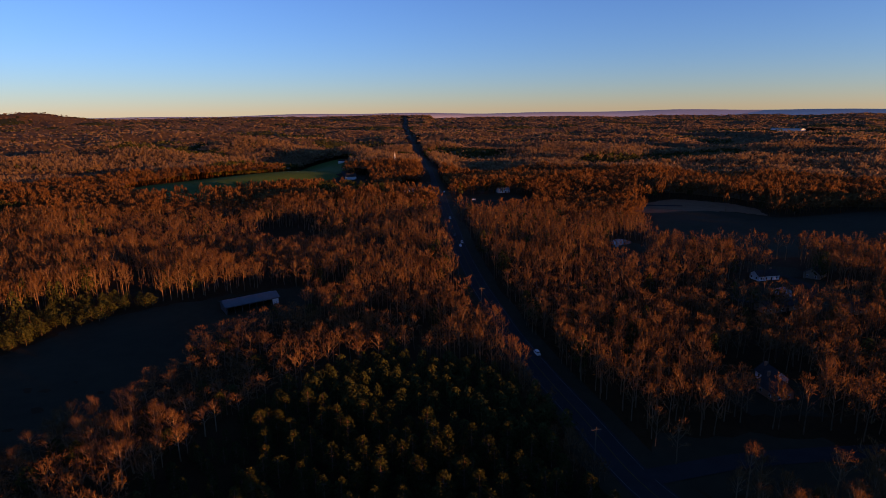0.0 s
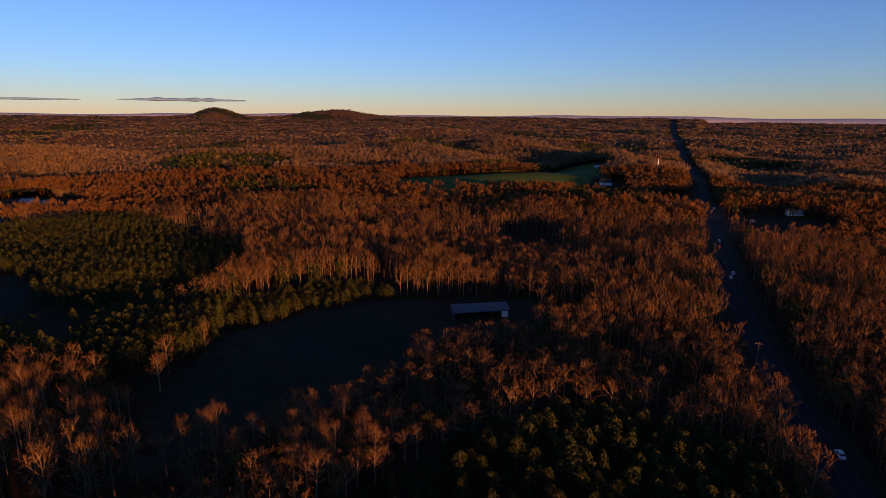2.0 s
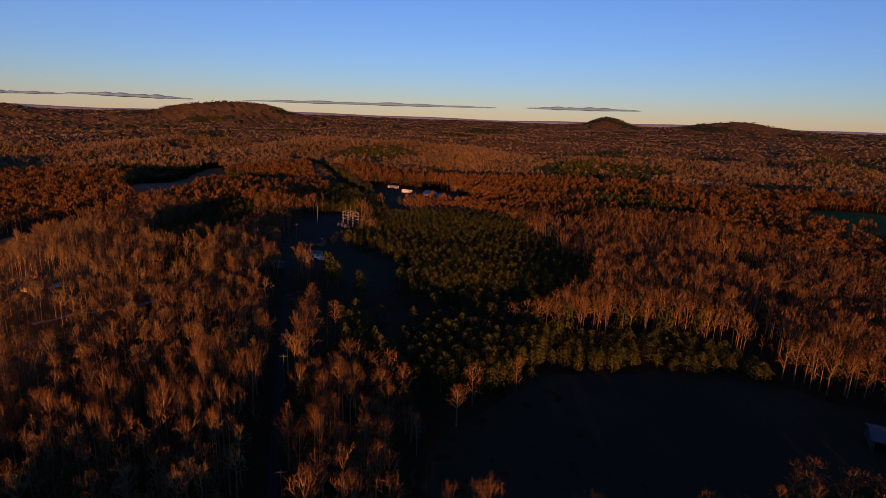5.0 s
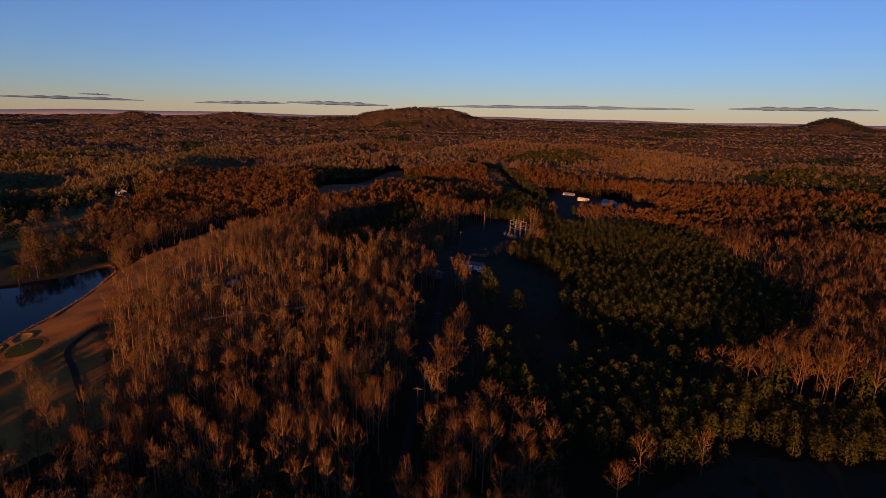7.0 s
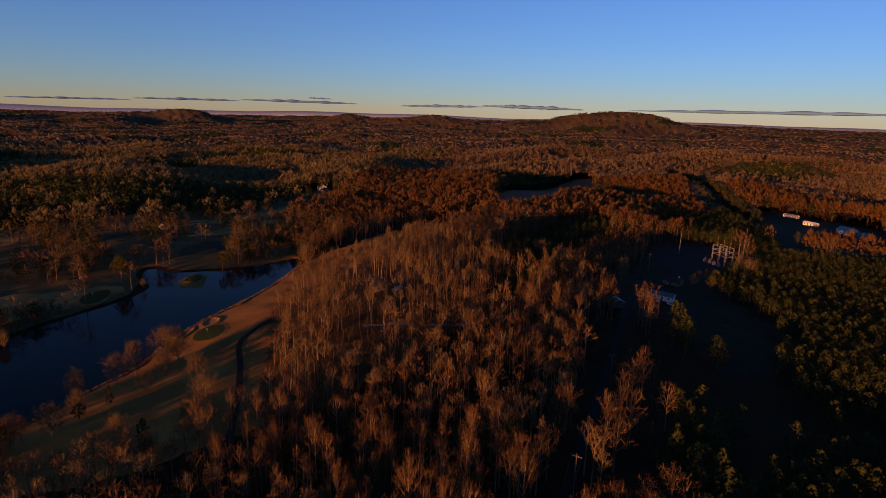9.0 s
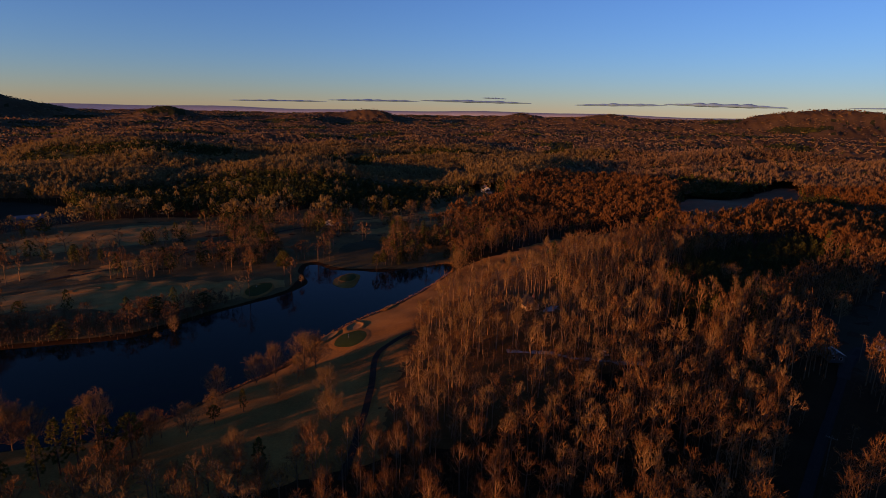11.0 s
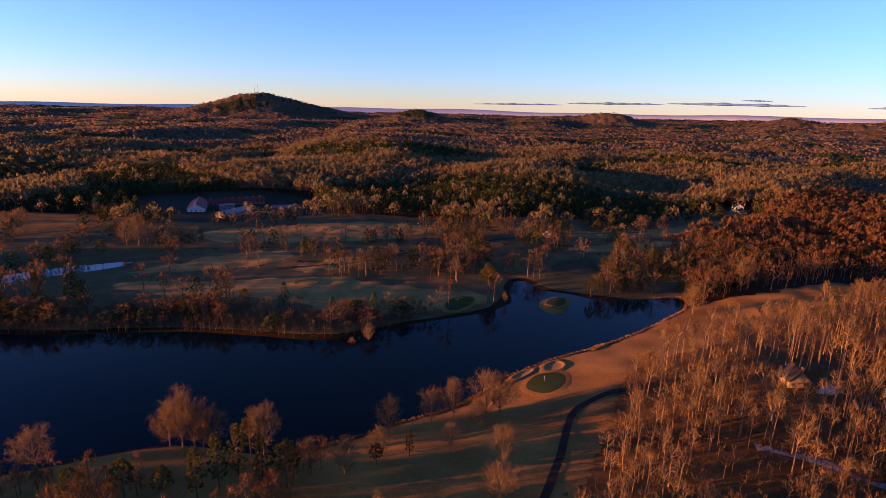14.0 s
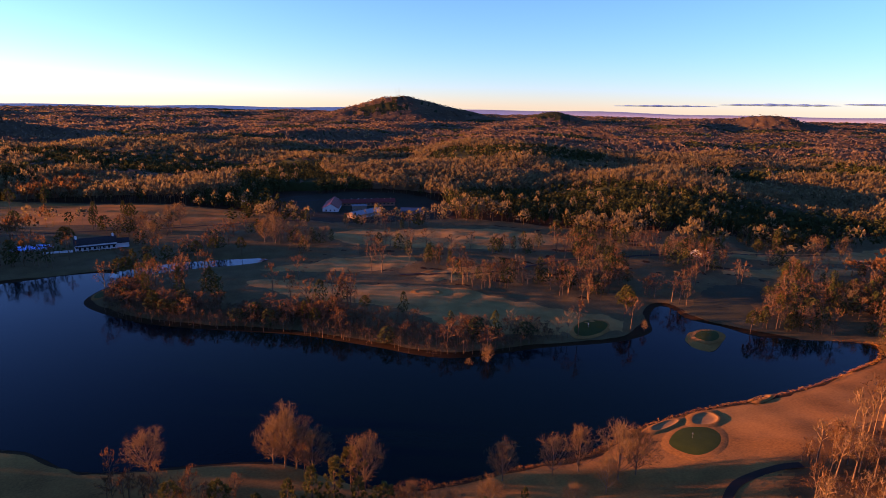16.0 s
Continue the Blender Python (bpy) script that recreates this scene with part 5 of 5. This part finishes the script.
# farm beyond the pine plantation
house(-664, 384, 20, 16, 9, 4.0, 2.8, WHITE, PALEROOF, "white farmhouse with pale roof in a green yard", 1)
house(-640, 384, 100, 12, 9, 4.0, 2.6, TIN, TIN, "grey metal farm shed beside the farmhouse", 1, False, "shed", category="shed")
house(-726, 379, 30, 14, 5, 2.8, 1.2, WHITE, WHITE, "long white trailer home in the farmyard", 1, False, "trailer_home", category="trailer")
house(-792, 386, 35, 16, 5, 2.8, 1.2, WHITE, PALEROOF, "long white trailer home by the wood's edge", 1, False, "trailer_home", category="trailer")
house(-864, 560, 30, 22, 10, 4.0, 2.4, WHITE, PALEROOF, "long white farm building in distant woods", 1, False, "farm_building", category="building")
house(-825, 572, 10, 14, 8, 3.4, 2.4, WHITE, TIN, "white house with metal roof in distant woods", 1, False)
# by the substation
house(-417, 172, 60, 15, 6, 2.9, 1.3, WHITE, TIN, "white trailer home in a dark yard", 1, False, "trailer_home", category="trailer")
house(-396, 145, 20, 8, 6, 2.8, 1.4, TIN, TIN, "small grey metal shed in a dark yard", 1, False, "shed", category="shed")
house(-452, 186, 55, 10, 8, 2.8, 1.8, BRICK, SHINGLE, "small brown house beside the substation", 1, True)
# along the highway
house(-141, 868, 15, 16, 9, 4.2, 4.2, WHITE, SHINGLE, "white gabled house beside the green field", 1)
house(-154, 1078, 30, 24, 12, 4.5, 2.6, WHITE, PALEROOF, "long white building by the highway", 1, False, "farm_building", category="building")
house(-196, 1110, 10, 14, 9, 4, 2.6, WHITE, SHINGLE, "white house beyond the green field", 1, False)
house(75, 690, 10, 14, 9, 3.4, 2.2, WHITE, PALEROOF, "white roadside house by the junction", 1, False)
house(-42, 742, 5, 16, 10, 3.6, 1.6, WHITE, PALEROOF, "low white roadside shop", 1, False, "shop", category="shop")
house(1372, 2270, -60, 120, 30, 9, 3, WHITE, PALEROOF, "very long white industrial building on the far plain", 1, False, "warehouse", category="warehouse")

church = thing("church", -73, 1000, "white church with a tall thin steeple above the trees", "church", turn=10)
gabled_wall(church, -9, -5, 9, 5, 6, 10, WHITE)
gable("roof", church, -9, -5, 9, 5, 6, 10, SHINGLE)
part("tower", box(bmesh.new(), -11.5, -1.8, -0.5, -8.2, 1.8, 14), WHITE, church)
part("steeple", bar(bmesh.new(), (-9.9, 0, 14), (-9.9, 0, 28), 1.9, 0.05, 8), WHITE, church)
part("door", box(bmesh.new(), -11.62, -0.8, 0, -11.48, 0.8, 2.6), SHINGLE, church)
windows(church, [(k * 4 - 6, s * 5, 1.6, "y") for k in range(4) for s in (-1, 1)], 1.2, 2.8)

# school with a red roof, and pale halls before it
school = thing("school", -361, -511, "long brick school building with a red metal roof", "school", turn=-11)
gabled_wall(school, -31, -6, 31, 6, 3.6, 6.4, BRICK)
gable("roof", school, -31, -6, 31, 6, 3.6, 6.4, REDROOF, 0.8)
windows(school, [(k * 4.2 - 28, s * 6, 1.0, "y") for k in range(14) for s in (-1, 1)], 2.4, 1.5, CREAM)
for k in range(9):
    part("roof_vent", box(bmesh.new(), -28 + k * 7, -0.35, 6.3, -27.4 + k * 7, 0.35, 7.1, 0.05), WHITE, school)
wing = thing("school_wing", -322, -498, "red-roofed gable wing of the school with white end wall", "school", turn=69)
gabled_wall(wing, -22, -7.5, 22, 7.5, 3.8, 8.2, WHITE)
gable("roof", wing, -22, -7.5, 22, 7.5, 3.8, 8.2, REDROOF, 1.0)
windows(wing, [(s * 22, k * 4 - 4, 1.0, "x") for k in range(3) for s in (-1, 1)] + [(k * 5 - 17.5, s * 7.5, 1.0, "y") for k in range(8) for s in (-1, 1)], 1.6, 1.6)
house(-340, -449, 28, 36, 12, 4.0, 2.6, CREAM, PALEROOF, "cream hall with pale metal roof before the school", 1, False, "school_hall", category="hall")
house(-345, -482, -14, 14, 10, 5.0, 0.8, CREAM, TIN, "flat pale school block with bluish roof", 1, False, "school_block", category="building")
house(-388, -446, -25, 22, 12, 4.4, 2.0, TIN, TIN, "grey hall half hidden by bare trees", 1, False, "school_hall", category="hall")
# farm buildings beyond the field
house(-267, -586, 20, 16, 8, 4.0, 2.4, WHITE, SHINGLE, "white house with dark roof beyond the fairway", 1, True)
house(-245, -562, 50, 10, 7, 3.6, 2.0, WHITE, PALEROOF, "small white outbuilding by a pale lane", 1, False, "outbuilding", category="outbuilding")
ribbon("driveway", [(-235, -548), (-262, -552), (-300, -545), (-330, -552)], 5, GRAVEL, 0.35, "pale lane from the farm to the school", "driveway")

# clubhouse and covered pool
club = thing("clubhouse", -119, -408, "white clubhouse with dark roofs and a long veranda", "clubhouse", turn=8)
gabled_wall(club, -16, -6, 10, 6, 4.6, 8.0, WHITE)
gable("roof", club, -16, -6, 10, 6, 4.6, 8.0, SHINGLE)
gabled_wall(club, -24, -4, -16, 5, 3.4, 5.8, WHITE)
gable("roof", club, -24, -4, -16, 5, 3.4, 5.8, SHINGLE)
part("veranda_roof", box(bmesh.new(), -15.5, 6.1, 3.0, 9.5, 9.4, 3.25), SHINGLE, club)
for k in range(8):
    part("veranda_post", box(bmesh.new(), -15.2 + k * 3.45, 9.05, -0.4, -14.98 + k * 3.45, 9.27, 3.0), WHITE, club)
windows(club, [(k * 3.0 - 14, 6, 0.6, "y") for k in range(8)] + [(-24, 0, 0.8, "-x"), (10, -2.5, 0.8, "x"), (10, 2.5, 0.8, "x"), (10, 0, 3.4, "x")], 1.8, 1.9)
for cx in (-15, 8):
    part("chimney", box(bmesh.new(), cx, -0.6, 5, cx + 1.3, 0.6, 10, 0.05), WHITE, club)
wall_ob = thing("garden_wall", -100, -398, "low white garden wall between clubhouse and pool", "wall", turn=5)
part("coping", box(bmesh.new(), -9, -0.2, -0.4, 9, 0.2, 1.7, 0.05), WHITE, wall_ob)
pool = thing("swimming_pool", -82, -415, "oval swimming pool under a bright blue winter cover", "pool", turn=5,
             z=max(ground_at(-82 + 13 * math.cos(k), -415 + 9 * math.sin(k)) for k in range(7)))
part("cover", bmesh.ops.create_circle(pb := bmesh.new(), cap_ends=True, segments=28, radius=1) and pb, POOLBLUE, pool).matrix_local = pose(0, 0, 0.45) @ Matrix.Diagonal((12, 8, 1, 1))
rim = bmesh.new()
outer = [rim.verts.new((13.6 * math.cos(a / 28 * 2 * math.pi), 9.6 * math.sin(a / 28 * 2 * math.pi), 0.42)) for a in range(28)]
inner = [rim.verts.new((11.9 * math.cos(a / 28 * 2 * math.pi), 7.9 * math.sin(a / 28 * 2 * math.pi), 0.48)) for a in range(28)]
low = [rim.verts.new((13.6 * math.cos(a / 28 * 2 * math.pi), 9.6 * math.sin(a / 28 * 2 * math.pi), -2.5)) for a in range(28)]
for k in range(28):
    rim.faces.new((outer[k], outer[(k + 1) % 28], inner[(k + 1) % 28], inner[k]))
    rim.faces.new((low[k], low[(k + 1) % 28], outer[(k + 1) % 28], outer[k]))
part("deck", rim, PALEROOF, pool, "pale concrete deck")
house(-62, -404, 10, 5, 4, 2.6, 1.0, WHITE, WHITE, "small white pump house beside the pool", 1, False, "pump_house", category="shed")

# ---- substation and power line ----
station = thing("substation", -514, 232, "steel lattice substation gantry with grey transformers", "substation", turn=20)
for gx in (-7, 0, 7):
    for gy in (-3, 3):
        for k in range(5):
            z0, z1 = k * 2.6, k * 2.6 + 2.6
            q = bmesh.new()
            for ox, oy in ((-0.3, -0.3), (0.3, -0.3), (0.3, 0.3), (-0.3, 0.3)):
                bar(q, (gx + ox, gy + oy, z0), (gx + ox, gy + oy, z1), 0.06, sides=4)
                bar(q, (gx + ox, gy + oy, z0), (gx - oy, gy + ox, z1), 0.035, sides=3)
            part("lattice_leg", q, STEEL, station)
    part("mast", bar(bmesh.new(), (gx, 0, 9), (gx, 0, 19), 0.12, 0.04), STEEL, station)
for z in (6.5, 9.6, 12.7):
    for gy in (-3, 3):
        part("beam", box(bmesh.new(), -7.6, gy - 0.12, z, 7.6, gy + 0.12, z + 0.25), STEEL, station)
    for gx in (-7, 0, 7):
        part("beam", box(bmesh.new(), gx - 0.1, -3, z + 0.02, gx + 0.1, 3, z + 0.22), STEEL, station)
for k in range(4):
    tr = part("transformer", box(bmesh.new(), -8.5 + k * 5, -8.6, 0, -6.5 + k * 5, -6.8, 2.2, 0.15), STEEL, station, "grey transformer tank")
    for s in (0.9, 1.5, 2.1):
        part("bushing", bar(bmesh.new(), (-9 + k * 5 + s, -7.7, 2.2), (-9 + k * 5 + s, -7.7, 3.4), 0.16, 0.07, 6), PALEROOF, tr)
pad = rounded([(-498, 186), (-552, 198), (-570, 248), (-515, 256), (-490, 232)], 4)
drape("gravel_pad", pad, GRAVEL, 0.3, "grey gravel pad under the substation", "gravel", 6)

pole = thing("utility_pole", -230, 115, "wooden utility pole with one crossarm", "utility pole", turn=70, group="utility poles")
part("shaft", bar(bmesh.new(), (0, 0, -0.5), (0, 0, 13.2), 0.2, 0.13, 7), POLEWOOD, pole)
arm = part("crossarm", box(bmesh.new(), -1.5, -0.08, 12.2, 1.5, 0.08, 12.4), POLEWOOD, pole)
for ix in (-1.35, -0.5, 0.5, 1.35):
    part("insulator", bar(bmesh.new(), (ix, 0, 12.4), (ix, 0, 12.7), 0.07, 0.05, 5), STEEL, arm)
POLES = [(-230, 115), (-165, 101), (-300, 132), (-398, 155), (-480, 176), (-577, 165), (-640, 200)]
ROADPOLES = [(29, 212), (44, 146), (20, 280), (10, 350), (3, 440), (-4, 540), (-8, 640), (-18, 740), (88, 238)]
for px, py in POLES[1:]:
    copy_thing(pole, pose(px, py, ground_at(px, py), 0, 0, 72))
for px, py in ROADPOLES:
    copy_thing(pole, pose(px, py, ground_at(px, py), 0, 0, 8))
for px, py, ph in ((-537, 208, 17), (-515, 246, 18), (-509, 241, 17), (-560, 262, 18)):
    mast = thing("steel_pole", px, py, "tall slim steel pole beside the substation", "pole", group="substation poles")
    part("shaft", bar(bmesh.new(), (0, 0, -0.5), (0, 0, ph), 0.22, 0.1, 6), STEEL, mast)
    part("crossarm", box(bmesh.new(), -1.2, -0.08, ph - 1.6, 1.2, 0.08, ph - 1.4), STEEL, mast)


def wires(a, b, ha, hb, turn):
    """Two sagging conductors between neighbouring poles."""
    root = tagged(new("overhead_wire"), "thin sagging conductors between utility poles", "wire", "overhead wires")
    c, s = math.cos(radians(turn)), math.sin(radians(turn))
    for o in (-1.35, 1.35):
        p = Vector((a[0] + o * c, a[1] + o * s, ground_at(*a) + ha))
        q = Vector((b[0] + o * c, b[1] + o * s, ground_at(*b) + hb))
        bm = bmesh.new()
        last = p
        for k in range(1, 9):
            t = k / 8
            here = p.lerp(q, t) - Vector((0, 0, 1.6 * 4 * t * (1 - t)))
            bar(bm, last, here, 0.025, sides=3)
            last = here
        part("conductor", bm, TYRE, root)


line = [(-165, 101), (-230, 115), (-300, 132), (-398, 155), (-480, 176), (-539, 209)]
for a, b in zip(line, line[1:]):
    wires(a, b, 12.7, 12.7, 72)

# radio masts on the round hill
hill_x, hill_y = CX - math.sin(radians(157.3)) * 3600, CY + math.cos(radians(157.3)) * 3600
for off, tall in ((-8, 36), (12, 30)):
    mast = thing("radio_mast", hill_x + off, hill_y, "thin radio mast on the summit of the round hill", "mast", group="radio masts")
    part("lattice", bar(bmesh.new(), (0, 0, 0), (0, 0, tall + 20), 1.0, 0.6, 4), STEEL, mast)


# ---- vehicles ----
def car(x, y, turn, paint, label, size=(4.5, 1.8, 0.75, 0.65), name="car", z=None):
    l, w, h, top = size
    root = thing(name, x, y, label, "car" if name == "car" else "truck", z=(ground_at(x, y) + 0.36) if z is None else z, turn=turn, group="vehicles")
    part("body", box(bmesh.new(), -l / 2, -w / 2, 0.3, l / 2, w / 2, 0.3 + h, 0.12), paint, root)
    cab = part("cabin", box(bmesh.new(), -l * 0.28, -w * 0.44, 0.3 + h, l * 0.3, w * 0.44, 0.3 + h + top, 0.15), paint, root)
    part("windscreen", box(bmesh.new(), l * 0.3 - 0.06, -w * 0.38, 0.36 + h, l * 0.3 + 0.03, w * 0.38, 0.2 + h + top), DARKGLASS, cab)
    part("rear_window", box(bmesh.new(), -l * 0.28 - 0.03, -w * 0.38, 0.36 + h, -l * 0.28 + 0.06, w * 0.38, 0.2 + h + top), DARKGLASS, cab)
    for sy in (-1, 1):
        part("side_window", box(bmesh.new(), -l * 0.22, sy * w * 0.44 - 0.03, 0.36 + h, l * 0.24, sy * w * 0.44 + 0.03, 0.2 + h + top), DARKGLASS, cab)
        for sx in (-1, 1):
            part("wheel", bar(bmesh.new(), (sx * l * 0.31, sy * w * 0.5 - 0.12 * sy, 0.33), (sx * l * 0.31, sy * w * 0.5 + 0.03 * sy, 0.33), 0.33, sides=10), TYRE, root)
    return root


SILVER = surface("silver_paint", (0.42, 0.42, 0.44), (0.55, 0.55, 0.57), 1.0, rough=0.35, metal=0.3)
DARKPAINT = surface("dark_paint", (0.03, 0.035, 0.045), (0.05, 0.055, 0.07), 1.0, rough=0.3)
for cx, cy, ct, cp, cl in ((40, 224, 100, WHITE, "white car on the dark highway"), (13.5, 420, 94, SILVER, "silver car on the dark highway"), (15, 430, 94, WHITE, "white car on the dark highway"),
                           (7, 530, 93, WHITE, "white car on the dark highway"), (10, 452, 93, DARKPAINT, "dark car on the dark highway"),
                           (2, 700, 91, WHITE, "white car on the dark highway"), (-6, 745, 91, SILVER, "silver car on the dark highway"), (-407, 176, 40, WHITE, "white car parked in a dark yard"),
                           (-409, 168, 60, WHITE, "white van parked beside the trailer home"), (-660, 380, 20, WHITE, "white car parked in the farmyard"), (36, 640, 30, WHITE, "white car parked by the junction"),
                           (-346, 60, 40, SILVER, "silver car parked on a gravel drive"), (186, 290, 30, WHITE, "white car parked beside a gravel drive")):
    car(cx, cy, ct, cp, cl)
truck = car(-22, 712, 20, WHITE, "white box truck parked beside the highway", (7.5, 2.4, 1.1, 1.2), "box_truck")
part("cargo_box", box(bmesh.new(), -3.7, -1.25, 1.0, 1.6, 1.25, 3.6, 0.05), WHITE, truck)

# ---- low clouds on the horizon ----
def cloud(h0, h1, up0, up1, thick, label="thin flat grey cloud streak over the horizon"):
    """A long thin streak of cloud between two headings, at two heights in degrees."""
    r = np.random.default_rng(int(h0 * 10))
    d, n, m = 4700.0, 60, 8
    t = np.linspace(0, 1, n)
    h = np.radians(h0 + (h1 - h0) * t)
    z0 = 108 + d * np.tan(np.radians(up0 + (up1 - up0) * t))
    body = np.sin(np.pi * t) ** 0.6 * (0.55 + 0.45 * np.abs(np.sin(9 * t + r.uniform(0, 6)) * np.sin(23 * t + 1))) * d * math.tan(radians(thick))
    a = np.arange(m) * 2 * np.pi / m
    rows = []
    for i in range(n):
        c = np.array([CX - math.sin(h[i]) * d, CY + math.cos(h[i]) * d, z0[i]])
        side = np.array([-math.sin(h[i]), math.cos(h[i]), 0])
        rows.append(c + side * (np.cos(a) * body[i] * 1.5)[:, None] + np.array([0, 0, 1]) * (np.where(np.sin(a) > 0, 1.0, 0.4) * np.sin(a) * body[i])[:, None])
    i, j = np.meshgrid(np.arange(n - 1), np.arange(m), indexing="ij")
    q = np.stack([i * m + j, (i + 1) * m + j, (i + 1) * m + (j + 1) % m, i * m + (j + 1) % m], -1).reshape(-1, 4)
    ob = mesh_from("cloud", np.concatenate(rows), q, CLOUD)
    for f in ob.data.polygons:
        f.use_smooth = True
    tagged(ob, label, "cloud", "clouds", "structure")


for c in ((43.5, 54.5, 0.98, 0.97, 0.13), (57, 82, 0.9, 0.78, 0.12), (86, 96, 0.72, 0.85, 0.14), (95.6, 104, 0.75, 0.62, 0.10), (108, 119, 0.68, 0.72, 0.10), (110.5, 113, 1.05, 1.1, 0.05), (119, 128, 0.62, 0.55, 0.08), (128, 137, 0.4, 0.3, 0.06)):
    cloud(*c[:4], c[4] * 2.2)
